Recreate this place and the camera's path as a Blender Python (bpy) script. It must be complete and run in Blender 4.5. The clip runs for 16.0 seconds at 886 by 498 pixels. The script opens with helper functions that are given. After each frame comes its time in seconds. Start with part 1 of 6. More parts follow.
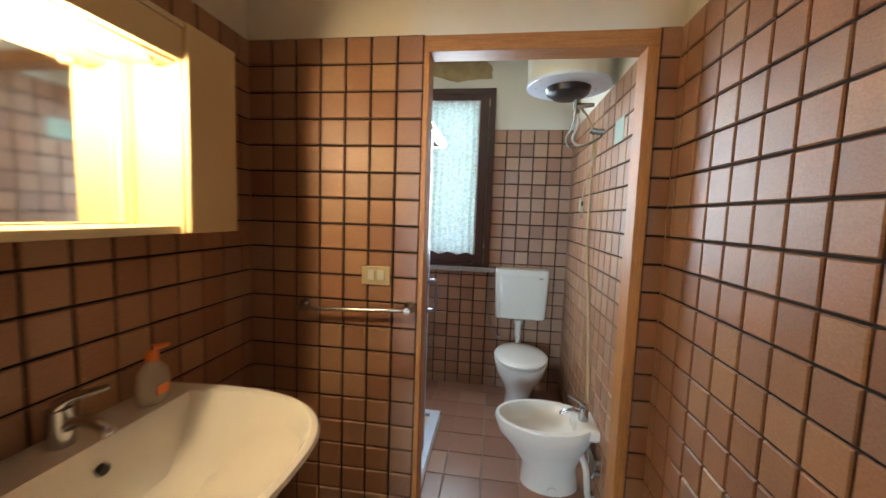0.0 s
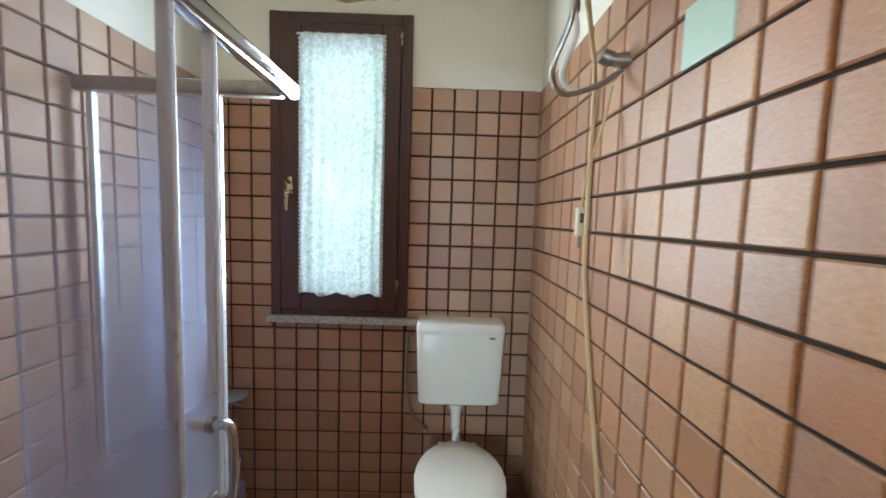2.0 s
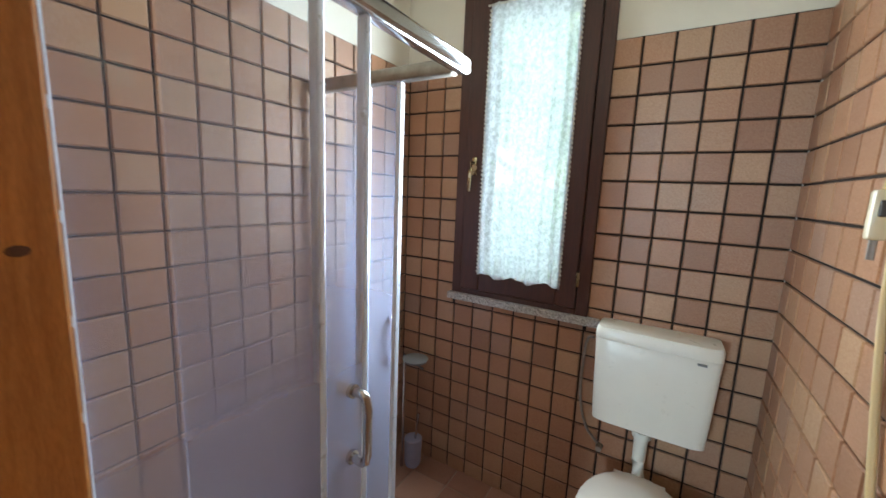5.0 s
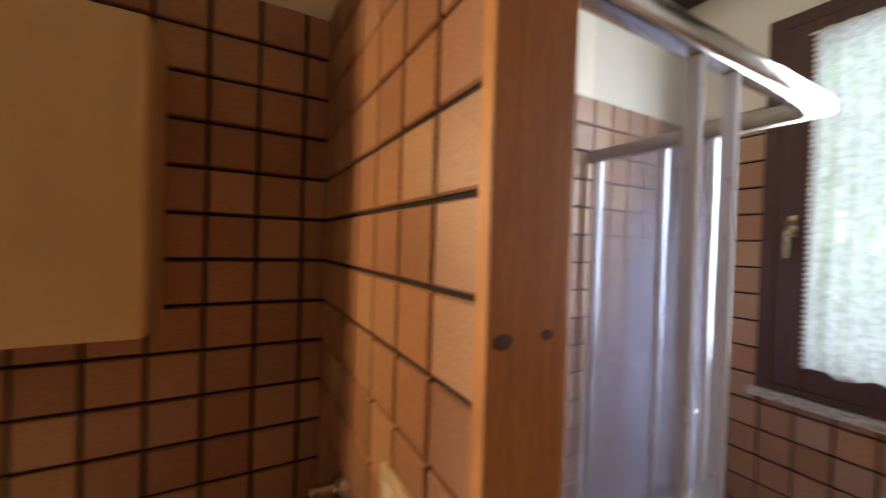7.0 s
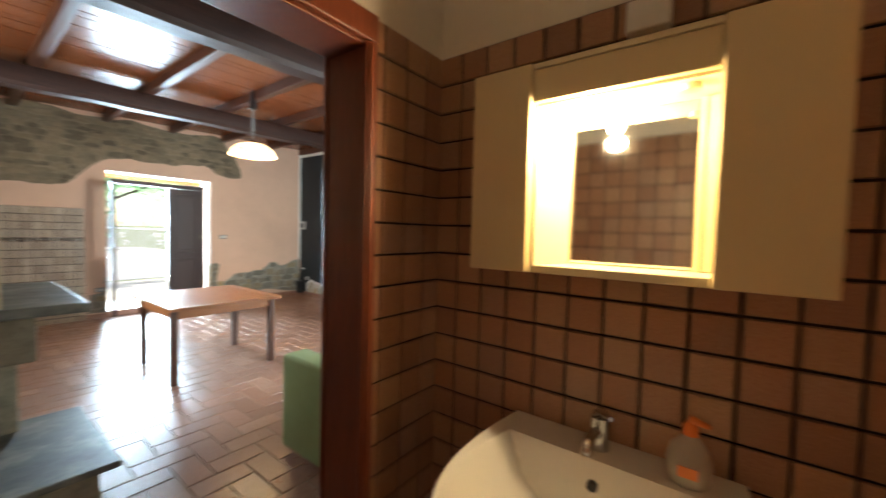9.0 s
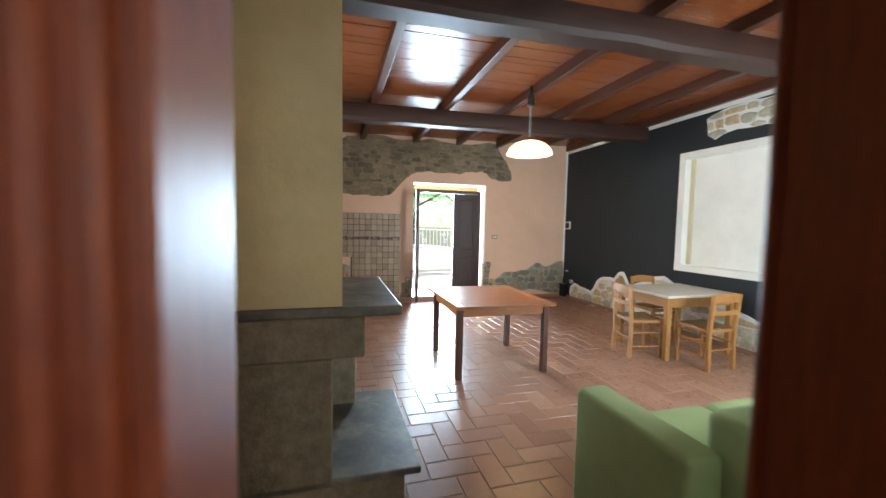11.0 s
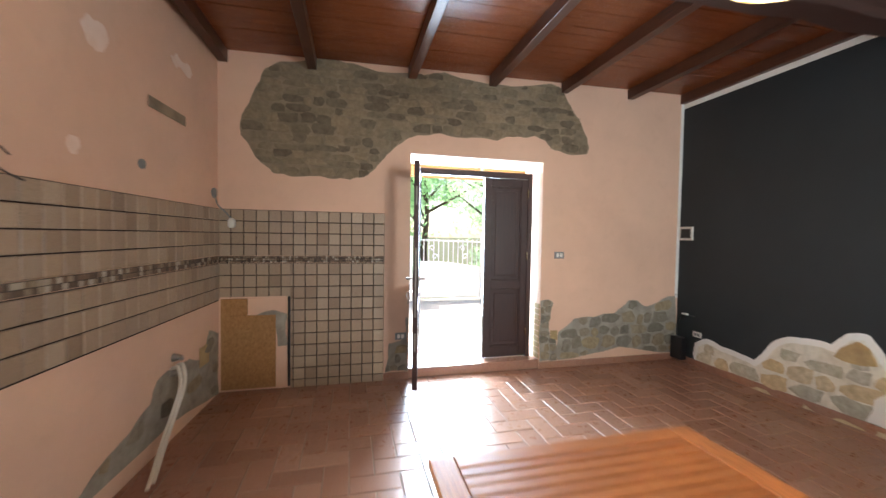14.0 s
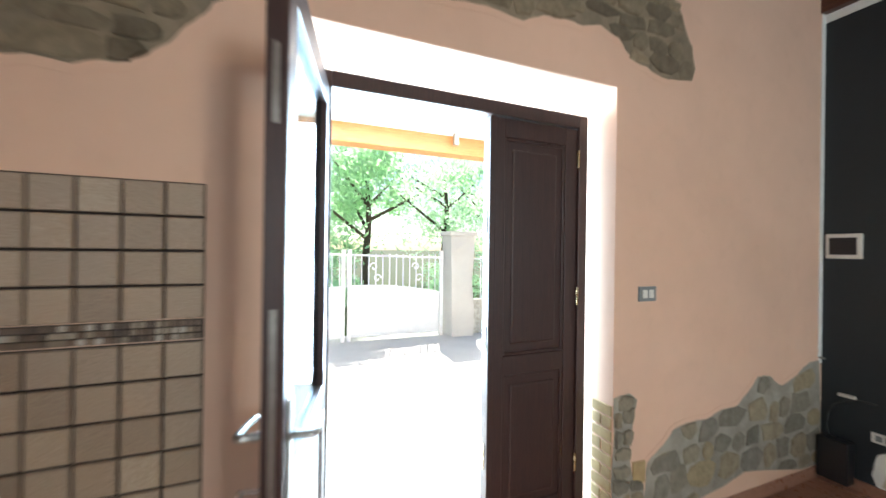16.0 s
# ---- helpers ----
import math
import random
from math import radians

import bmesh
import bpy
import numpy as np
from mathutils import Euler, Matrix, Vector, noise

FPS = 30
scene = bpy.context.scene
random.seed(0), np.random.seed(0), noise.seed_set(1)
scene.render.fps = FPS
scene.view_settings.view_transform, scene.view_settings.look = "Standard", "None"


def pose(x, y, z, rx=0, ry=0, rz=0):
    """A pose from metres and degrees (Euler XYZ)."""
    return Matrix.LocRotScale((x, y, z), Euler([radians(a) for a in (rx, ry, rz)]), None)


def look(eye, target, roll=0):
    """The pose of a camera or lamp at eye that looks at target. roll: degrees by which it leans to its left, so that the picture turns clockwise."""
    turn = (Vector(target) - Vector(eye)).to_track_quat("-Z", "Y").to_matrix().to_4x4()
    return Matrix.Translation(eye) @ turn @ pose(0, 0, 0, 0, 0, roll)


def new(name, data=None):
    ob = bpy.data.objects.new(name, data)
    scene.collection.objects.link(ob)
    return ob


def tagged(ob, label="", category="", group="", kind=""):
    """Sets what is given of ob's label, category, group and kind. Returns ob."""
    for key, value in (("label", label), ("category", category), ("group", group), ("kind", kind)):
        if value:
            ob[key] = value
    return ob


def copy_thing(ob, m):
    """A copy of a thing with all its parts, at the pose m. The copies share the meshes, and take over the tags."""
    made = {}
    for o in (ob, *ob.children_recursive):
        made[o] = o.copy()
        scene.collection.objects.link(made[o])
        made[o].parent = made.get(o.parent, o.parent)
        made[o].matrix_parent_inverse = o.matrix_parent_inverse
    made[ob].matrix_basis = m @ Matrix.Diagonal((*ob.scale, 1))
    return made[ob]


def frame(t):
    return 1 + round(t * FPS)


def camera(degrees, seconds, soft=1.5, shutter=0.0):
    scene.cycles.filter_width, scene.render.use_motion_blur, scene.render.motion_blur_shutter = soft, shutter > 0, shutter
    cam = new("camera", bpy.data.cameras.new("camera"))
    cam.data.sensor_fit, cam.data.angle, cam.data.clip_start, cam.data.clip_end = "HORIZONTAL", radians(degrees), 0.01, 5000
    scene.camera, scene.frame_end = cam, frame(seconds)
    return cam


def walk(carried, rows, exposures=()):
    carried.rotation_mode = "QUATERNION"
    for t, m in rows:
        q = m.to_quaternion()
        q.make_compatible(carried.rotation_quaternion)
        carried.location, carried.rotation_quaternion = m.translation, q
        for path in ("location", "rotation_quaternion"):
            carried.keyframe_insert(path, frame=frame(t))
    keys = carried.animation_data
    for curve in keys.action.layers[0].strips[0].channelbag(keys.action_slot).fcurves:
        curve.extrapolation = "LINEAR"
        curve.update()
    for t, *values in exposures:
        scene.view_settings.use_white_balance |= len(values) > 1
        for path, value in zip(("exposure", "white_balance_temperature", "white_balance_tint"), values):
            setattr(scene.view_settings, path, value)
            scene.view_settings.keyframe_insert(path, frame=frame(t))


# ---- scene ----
cam = camera(99.4, 16.0, shutter=0.5)
PATH = [
    (0, (1.224, 0.381, 1.431), (0.948, 2.353, 1.253), 2.0),
    (0.5, (1.204, 0.621, 1.452), (1.112, 2.611, 1.272), 1.8),
    (1, (1.227, 0.953, 1.453), (1.259, 2.944, 1.269), 1.9),
    (1.5, (1.306, 1.322, 1.496), (1.356, 3.313, 1.32), 1.8),
    (2, (1.327, 1.613, 1.512), (1.346, 3.606, 1.347), 1.8),
    (2.5, (1.351, 1.747, 1.518), (1.24, 3.736, 1.35), 1.6),
    (3, (1.419, 1.83, 1.5), (1.052, 3.786, 1.308), 1.8),
    (3.5, (1.465, 1.865, 1.452), (0.818, 3.721, 1.083), 1.7),
    (6, (1.3, 1.702, 1.559), (0.084, 3.283, 1.409), 1.9),
    (6.5, (1.22, 1.669, 1.555), (-0.203, 3.074, 1.517), 1.8),
    (7, (1.209, 1.611, 1.537), (-0.541, 2.578, 1.509), 1.8),
    (7.5, (1.236, 1.538, 1.522), (-0.726, 1.923, 1.48), 1.4),
    (8, (1.27, 1.476, 1.505), (-0.721, 1.29, 1.451), 1.5),
    (8.5, (1.298, 1.401, 1.48), (-0.561, 0.666, 1.414), 1.2),
    (9, (1.337, 1.31, 1.46), (-0.261, 0.11, 1.371), 1.5),
    (9.5, (1.354, 1.29, 1.469), (0.153, -0.305, 1.349), 1.1),
    (10, (1.347, 1.251, 1.472), (0.476, -0.546, 1.349), 1.1),
    (10.2, (1.334, 1.173, 1.451), (0.58, -0.675, 1.335), 0.7),
    (12.3, (0.805, -0.462, 1.489), (0.324, -2.399, 1.367), 1.2),
    (12.5, (0.7, -0.668, 1.466), (0.222, -2.606, 1.349), 1.1),
    (13, (0.545, -1.254, 1.448), (0.07, -3.194, 1.338), 1.2),
    (13.5, (0.54, -1.936, 1.468), (0.056, -3.874, 1.378), 0.9),
    (14, (0.396, -2.561, 1.456), (-0.079, -4.503, 1.387), 0.9),
    (14.5, (0.365, -3.188, 1.47), (-0.172, -5.114, 1.42), 1.0),
    (15, (0.191, -3.784, 1.452), (-0.427, -5.686, 1.44), 0.5),
    (15.5, (0.058, -4.379, 1.48), (-0.641, -6.253, 1.477), 0.9),
    (16, (-0.176, -4.931, 1.474), (-0.924, -6.786, 1.476), 0.8),
]
EXPOSURES = [
    (0.0, 1.25, 6500, 10), (1.0, 1.4, 6400, 6), (1.5, 1.5, 6300, 6), (2.0, 1.35, 6500, 9), (2.5, 1.15, 6600, 10), (3.5, 1.1, 6800, 10),
    (6.0, 1.65, 6700, 10), (6.7, 1.25, 6700, 14), (7.5, 1.2, 8800, 34), (8.5, 1.4, 6300, 6), (9.0, 1.3, 6700, 8), (10.0, 1.05, 6700, 10),
    (12.5, 1.15, 6600, 10), (13.5, 1.15, 7000, 18), (14.5, 1.28, 6700, 13), (15.0, 1.2, 6600, 10), (16.0, 1.1, 6500, 10),
]
walk(cam, [(t, look(eye, goal, roll)) for t, eye, goal, roll in PATH], EXPOSURES)

# ---- world, sun and large lights ----
world = bpy.data.worlds.new("world")
scene.world = world
world.use_nodes = True
wn, wl = world.node_tree.nodes, world.node_tree.links
sky = wn.new("ShaderNodeTexSky")
sky.sky_type = "NISHITA"
sky.sun_disc = False
sky.sun_elevation, sky.sun_rotation = radians(52), radians(160)
wl.new(sky.outputs[0], wn["Background"].inputs[0])
wn["Background"].inputs[1].default_value = 0.14

sun = new("sun", bpy.data.lights.new("sun", "SUN"))
sun.data.energy, sun.data.angle, sun.data.color = 5.0, radians(0.5), (1.0, 0.95, 0.87)
sun.matrix_world = look((0, 0, 20), (0.45, 1.25, 20 - 1.7))


def area_lamp(name, eye, target, width, height, watts, colour):
    """A rectangle of sky light standing in a real opening."""
    lamp = new(name, bpy.data.lights.new(name, "AREA"))
    lamp.data.shape, lamp.data.size, lamp.data.size_y = "RECTANGLE", width, height
    lamp.data.energy, lamp.data.color = watts, colour
    lamp.matrix_world = look(eye, target)
    return lamp


SKY = (0.76, 0.90, 1.0)
area_lamp("skylight_bath", (0.86, 3.33, 1.72), (0.92, 2.0, 1.72), 0.40, 1.2, 12, SKY)
area_lamp("skylight_curtain", (0.86, 3.455, 1.72), (0.86, 2.0, 1.72), 0.36, 1.15, 1.3, (0.62, 0.82, 1.0))
area_lamp("skylight_kitchen", (2.03, -3.05, 1.62), (0.0, -3.2, 1.2), 0.95, 1.05, 46, SKY)
area_lamp("skylight_door", (-0.85, -8.1, 1.35), (-0.75, -4.0, 0.5), 1.7, 2.2, 430, (0.56, 0.79, 1.0))
area_lamp("skylight_north", (-2.10, 0.50, 1.55), (-1.6, -3.0, 1.2), 1.1, 1.2, 95, SKY)
bulb_light = new("pendant_bulb_light", bpy.data.lights.new("pendant_bulb_light", "POINT"))
bulb_light.data.energy, bulb_light.data.color, bulb_light.data.shadow_soft_size = 14, (1.0, 0.78, 0.5), 0.04
bulb_light.location = (-0.987, -3.41, 2.30)
cabinet_light = new("cabinet_bulb_light", bpy.data.lights.new("cabinet_bulb_light", "POINT"))
cabinet_light.data.energy, cabinet_light.data.color, cabinet_light.data.shadow_soft_size = 7.5, (1.0, 0.75, 0.45), 0.025
cabinet_light.location = (0.362, 1.03, 1.745)
# ---- materials ----
class Mat:
    """A node material with short names for its usual pieces."""

    def __init__(self, name, rough=0.6, metal=0.0, spec=0.5):
        self.m = bpy.data.materials.new(name)
        self.m.use_nodes = True
        self.n, self.l = self.m.node_tree.nodes, self.m.node_tree.links
        self.b = self.n["Principled BSDF"]
        self.b.inputs["Roughness"].default_value = rough
        self.b.inputs["Metallic"].default_value = metal
        self.b.inputs["Specular IOR Level"].default_value = spec
        self.tc = self.n.new("ShaderNodeTexCoord")

    def coords(self, scale=(1, 1, 1), rot=(0, 0, 0), shift=False):
        mp = self.n.new("ShaderNodeMapping")
        mp.inputs["Scale"].default_value, mp.inputs["Rotation"].default_value = scale, rot
        self.l.new(self.tc.outputs["Object"], mp.inputs["Vector"])
        if shift:
            info = self.n.new("ShaderNodeObjectInfo")
            mul = self.n.new("ShaderNodeMath")
            mul.operation, mul.inputs[1].default_value = "MULTIPLY", 37.0
            self.l.new(info.outputs["Random"], mul.inputs[0])
            comb = self.n.new("ShaderNodeCombineXYZ")
            for i in range(3):
                self.l.new(mul.outputs[0], comb.inputs[i])
            self.l.new(comb.outputs[0], mp.inputs["Location"])
        return mp.outputs[0]

    def noise(self, size, detail=4, rough=0.55, stretch=(1, 1, 1), shift=False, distort=0.0):
        t = self.n.new("ShaderNodeTexNoise")
        t.inputs["Scale"].default_value, t.inputs["Detail"].default_value = 1.0 / size, detail
        t.inputs["Roughness"].default_value, t.inputs["Distortion"].default_value = rough, distort
        self.l.new(self.coords(stretch, shift=shift), t.inputs["Vector"])
        return t.outputs["Fac"]

    def random(self, island=False):
        if island:
            return self.n.new("ShaderNodeNewGeometry").outputs["Random Per Island"]
        return self.n.new("ShaderNodeObjectInfo").outputs["Random"]

    def ramp(self, fac, *stops):
        r = self.n.new("ShaderNodeValToRGB")
        e = r.color_ramp.elements
        while len(e) < len(stops):
            e.new(0.5)
        for k, (p, c) in zip(e, stops):
            k.position = p
            k.color = (*c, 1) if len(c) == 3 else c
        self.l.new(fac, r.inputs[0])
        return r.outputs[0]

    def mix(self, fac, a, b, mode="MIX"):
        x = self.n.new("ShaderNodeMix")
        x.data_type, x.blend_type = "RGBA", mode
        for sock, v in ((x.inputs[0], fac), (x.inputs[6], a), (x.inputs[7], b)):
            if isinstance(v, (int, float)):
                sock.default_value = v
            elif isinstance(v, tuple):
                sock.default_value = (*v, 1)
            else:
                self.l.new(v, sock)
        return x.outputs[2]

    def colour(self, sock):
        if isinstance(sock, tuple):
            self.b.inputs["Base Color"].default_value = (*sock, 1)
        else:
            self.l.new(sock, self.b.inputs["Base Color"])
        return self

    def rough(self, fac, lo, hi):
        mr = self.n.new("ShaderNodeMapRange")
        mr.inputs[3].default_value, mr.inputs[4].default_value = lo, hi
        self.l.new(fac, mr.inputs[0])
        self.l.new(mr.outputs[0], self.b.inputs["Roughness"])
        return self

    def bump(self, fac, height, strength=1.0):
        bp = self.n.new("ShaderNodeBump")
        bp.inputs["Distance"].default_value, bp.inputs["Strength"].default_value = height, strength
        self.l.new(fac, bp.inputs["Height"])
        old = self.b.inputs["Normal"].links
        if old:
            self.l.new(old[0].from_socket, bp.inputs["Normal"])
        self.l.new(bp.outputs[0], self.b.inputs["Normal"])
        return self


def grey(v):
    return (v, v, v)


def tile_material(name, stops, mottle, rough):
    m = Mat(name)
    base = m.ramp(m.random(), *stops)
    cloud = m.noise(0.05, 3, 0.6, shift=True)
    c = m.mix(m.ramp(cloud, (0.3, grey(0)), (0.7, grey(1))), base, m.mix(1.0, base, mottle, "MULTIPLY"))
    fine = m.noise(0.004, 3, 0.6, shift=True)
    c = m.mix(0.10, c, m.ramp(fine, (0.3, (0.1, 0.06, 0.04)), (0.7, (0.8, 0.6, 0.45))))
    m.colour(c).rough(cloud, rough, rough + 0.14)
    m.bump(m.noise(0.02, 3, shift=True), 0.0009, 0.5)
    return m.m


def plaster(name, light, dark, size=0.5, rough=0.85, bump=0.002):
    m = Mat(name, rough)
    a = m.noise(size, 5, 0.6)
    c = m.mix(m.ramp(a, (0.35, grey(0)), (0.7, grey(1))), light, dark)
    c = m.mix(m.ramp(m.noise(size / 7, 4, 0.6), (0.55, grey(0)), (0.8, grey(0.35))), c, m.mix(1.0, c, (0.86, 0.84, 0.82), "MULTIPLY"))
    m.colour(c)
    m.bump(m.noise(0.05, 5, 0.6), bump, 0.6).bump(m.noise(0.006, 3), bump / 4, 0.5)
    return m.m


def wood(name, light, dark, grain=(1, 1, 12), size=0.08, rough=0.45, vary=False, bump=0.0008):
    """grain: the axis along the fibres has the small number."""
    m = Mat(name, rough)
    g = m.noise(size, 5, 0.62, grain, shift=vary, distort=0.6)
    fine = m.noise(size / 9, 4, 0.6, grain, shift=vary)
    c = m.ramp(g, (0.3, dark), (0.68, light))
    c = m.mix(m.ramp(fine, (0.35, grey(0.45)), (0.6, grey(0))), c, m.mix(1.0, c, (0.45, 0.38, 0.33), "MULTIPLY"))
    if vary:
        c = m.mix(m.ramp(m.random(), (0, grey(0)), (1, grey(0.55))), c, m.mix(1.0, c, (0.62, 0.52, 0.45), "MULTIPLY"))
    m.colour(c).rough(fine, rough, rough + 0.12)
    m.bump(fine, bump, 0.5)
    return m.m


def plain(name, colour, rough=0.4, metal=0.0, wear=0.08, size=0.12):
    m = Mat(name, rough, metal)
    a = m.noise(size, 4)
    m.colour(m.mix(m.ramp(a, (0.35, grey(0)), (0.75, grey(1))), colour, tuple(v * (1 - wear) for v in colour)))
    m.rough(m.noise(size / 4, 3), max(0.02, rough - 0.05), rough + 0.08)
    return m.m


M = {}
M["bath_tile"] = tile_material("bath_tile", ((0.0, (0.31, 0.150, 0.080)), (0.25, (0.45, 0.24, 0.130)), (0.5, (0.37, 0.19, 0.11)), (0.75, (0.49, 0.305, 0.175)), (1.0, (0.37, 0.222, 0.155))), (0.72, 0.59, 0.51), 0.30)
M["kitchen_tile"] = tile_material("kitchen_tile", ((0.0, (0.29, 0.21, 0.145)), (0.35, (0.44, 0.335, 0.235)), (0.7, (0.37, 0.285, 0.21)), (1.0, (0.50, 0.40, 0.29))), (0.62, 0.58, 0.54), 0.34)
M["mosaic"] = tile_material("mosaic", ((0.0, (0.05, 0.04, 0.035)), (0.45, (0.18, 0.12, 0.08)), (0.75, (0.30, 0.24, 0.17)), (1.0, (0.55, 0.50, 0.42))), (0.7, 0.7, 0.7), 0.18)
M["floor_tile"] = tile_material("floor_tile", ((0.0, (0.27, 0.125, 0.080)), (0.35, (0.38, 0.192, 0.126)), (0.7, (0.33, 0.158, 0.103)), (1.0, (0.44, 0.25, 0.172))), (0.78, 0.72, 0.70), 0.22)
M["grout_dark"] = plain("grout_dark", (0.022, 0.014, 0.010), 0.9, wear=0.3)
M["grout_floor"] = plain("grout_floor", (0.36, 0.27, 0.21), 0.9, wear=0.3)
M["white_plaster"] = plaster("white_plaster", (0.78, 0.74, 0.64), (0.70, 0.66, 0.56), 0.8)
M["ceiling_paint"] = plaster("ceiling_paint", (0.62, 0.60, 0.57), (0.54, 0.52, 0.49), 0.9)
M["pink_plaster"] = plaster("pink_plaster", (0.73, 0.485, 0.35), (0.63, 0.415, 0.30), 0.9)
M["cream_plaster"] = plaster("cream_plaster", (0.50, 0.41, 0.235), (0.41, 0.33, 0.18), 0.4, bump=0.004)
M["dark_paint"] = plaster("dark_paint", (0.013, 0.019, 0.023), (0.010, 0.015, 0.018), 0.6, rough=0.62)
M["white_paint"] = plaster("white_paint", (0.80, 0.80, 0.76), (0.72, 0.72, 0.68), 0.4, rough=0.7)
M["grey_mortar"] = plaster("grey_mortar", (0.35, 0.325, 0.265), (0.21, 0.19, 0.155), 0.12, rough=0.95, bump=0.012)
M["dark_mortar"] = plaster("dark_mortar", (0.29, 0.23, 0.155), (0.16, 0.128, 0.088), 0.16, rough=0.95, bump=0.014)
M["lime_mortar"] = plaster("lime_mortar", (0.76, 0.73, 0.63), (0.54, 0.51, 0.41), 0.10, rough=0.9, bump=0.012)
M["brick"] = plaster("brick", (0.45, 0.33, 0.16), (0.32, 0.22, 0.11), 0.08, rough=0.9, bump=0.004)
M["pine"] = wood("pine", (0.62, 0.285, 0.08), (0.44, 0.175, 0.045), (9, 9, 0.7), 0.08, 0.42)
M["pine_flat"] = wood("pine_flat", (0.52, 0.24, 0.075), (0.36, 0.145, 0.04), (0.7, 9, 9), 0.08, 0.42)
M["mahogany"] = wood("mahogany", (0.25, 0.062, 0.026), (0.13, 0.030, 0.014), (11, 11, 0.6), 0.09, 0.32)
M["dark_wood"] = wood("dark_wood", (0.052, 0.022, 0.017), (0.028, 0.012, 0.010), (11, 11, 0.6), 0.09, 0.36)
M["plank_wood"] = wood("plank_wood", (0.29, 0.086, 0.028), (0.165, 0.044, 0.015), (0.5, 9, 9), 0.11, 0.20)
M["window_wood"] = wood("window_wood", (0.085, 0.028, 0.018), (0.048, 0.016, 0.011), (11, 11, 0.6), 0.09, 0.34)
M["knot_wood"] = wood("knot_wood", (0.16, 0.06, 0.022), (0.08, 0.028, 0.012), (3, 3, 3), 0.01, 0.5)
M["rafter_wood"] = wood("rafter_wood", (0.115, 0.042, 0.022), (0.055, 0.020, 0.012), (9, 0.5, 9), 0.1, 0.34)
M["beam_wood"] = wood("beam_wood", (0.060, 0.024, 0.016), (0.028, 0.012, 0.009), (0.5, 8, 8), 0.12, 0.45, bump=0.004)
M["teak_x"] = wood("teak_x", (0.43, 0.155, 0.042), (0.24, 0.078, 0.022), (0.6, 10, 10), 0.07, 0.36, vary=True)
M["teak_y"] = wood("teak_y", (0.43, 0.160, 0.050), (0.26, 0.088, 0.029), (10, 0.6, 10), 0.07, 0.36)
# teak of the table legs, with their backlit shade put into the colour
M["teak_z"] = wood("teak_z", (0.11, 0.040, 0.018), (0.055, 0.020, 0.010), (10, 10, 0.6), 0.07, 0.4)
M["chair_wood"] = wood("chair_wood", (0.45, 0.22, 0.07), (0.32, 0.14, 0.04), (7, 7, 0.8), 0.07, 0.38)
M["grey_wood"] = wood("grey_wood", (0.15, 0.15, 0.16), (0.075, 0.075, 0.085), (9, 9, 0.6), 0.08, 0.55)
M["osb"] = wood("osb", (0.46, 0.25, 0.10), (0.30, 0.15, 0.055), (3, 3, 2.2), 0.07, 0.8, bump=0.003)
M["ceramic"] = plain("ceramic", (0.80, 0.78, 0.72), 0.10, wear=0.03)
M["cistern_plastic"] = plain("cistern_plastic", (0.76, 0.75, 0.66), 0.28, wear=0.04)
M["enamel"] = plain("enamel", (0.80, 0.76, 0.64), 0.16, wear=0.03)
M["black_plastic"] = plain("black_plastic", (0.015, 0.015, 0.017), 0.3)
M["chrome"] = plain("chrome", (0.56, 0.57, 0.58), 0.16, 1.0, 0.1)
M["dull_metal"] = plain("dull_metal", (0.35, 0.33, 0.30), 0.38, 1.0, 0.3, 0.03)
M["brass"] = plain("brass", (0.50, 0.42, 0.26), 0.25, 1.0, 0.15)
# paler and bluer than bare metal: the window's reflection is in the colour
M["aluminium"] = plain("aluminium", (0.70, 0.80, 0.94), 0.28, 0.25, 0.08)
M["cabinet_cream"] = plain("cabinet_cream", (0.67, 0.54, 0.30), 0.35, wear=0.05, size=0.3)
M["white_plastic"] = plain("white_plastic", (0.74, 0.72, 0.66), 0.32)
M["cabinet_white"] = plain("cabinet_white", (0.70, 0.61, 0.40), 0.35, wear=0.05, size=0.3)
M["beige_plastic"] = plain("beige_plastic", (0.55, 0.48, 0.32), 0.35)
M["grey_plastic"] = plain("grey_plastic", (0.20, 0.22, 0.22), 0.4)
M["green_plastic"] = plain("green_plastic", (0.36, 0.50, 0.42), 0.4)
M["orange_plastic"] = plain("orange_plastic", (0.75, 0.20, 0.04), 0.35)
M["hose_beige"] = plain("hose_beige", (0.50, 0.38, 0.20), 0.5)
M["hose_white"] = plain("hose_white", (0.66, 0.63, 0.55), 0.45)
M["green_fabric"] = plaster("green_fabric", (0.33, 0.41, 0.19), (0.27, 0.345, 0.15), 0.3, rough=0.95)
M["straw"] = wood("straw", (0.42, 0.28, 0.12), (0.26, 0.16, 0.06), (0.8, 14, 6), 0.05, 0.85, bump=0.004)
M["laminate"] = plaster("laminate", (0.62, 0.58, 0.50), (0.55, 0.51, 0.44), 0.1, rough=0.35, bump=0.0003)
# worktop: the sky's blue reflection is painted into the base colour
M["blue_top"] = plain("blue_top", (0.10, 0.19, 0.40), 0.24, wear=0.12)
M["filler"] = plaster("filler", (0.80, 0.66, 0.58), (0.74, 0.56, 0.46), 0.1)
M["iron_white"] = plain("iron_white", (0.75, 0.75, 0.74), 0.5)
M["concrete"] = plaster("concrete", (0.55, 0.53, 0.48), (0.45, 0.43, 0.39), 1.2, rough=0.95)
M["bark"] = wood("bark", (0.16, 0.12, 0.08), (0.07, 0.05, 0.035), (8, 8, 1.2), 0.12, 0.9, bump=0.02)
M["mitt_fabric"] = plaster("mitt_fabric", (0.20, 0.20, 0.17), (0.11, 0.11, 0.10), 0.04, rough=0.95)


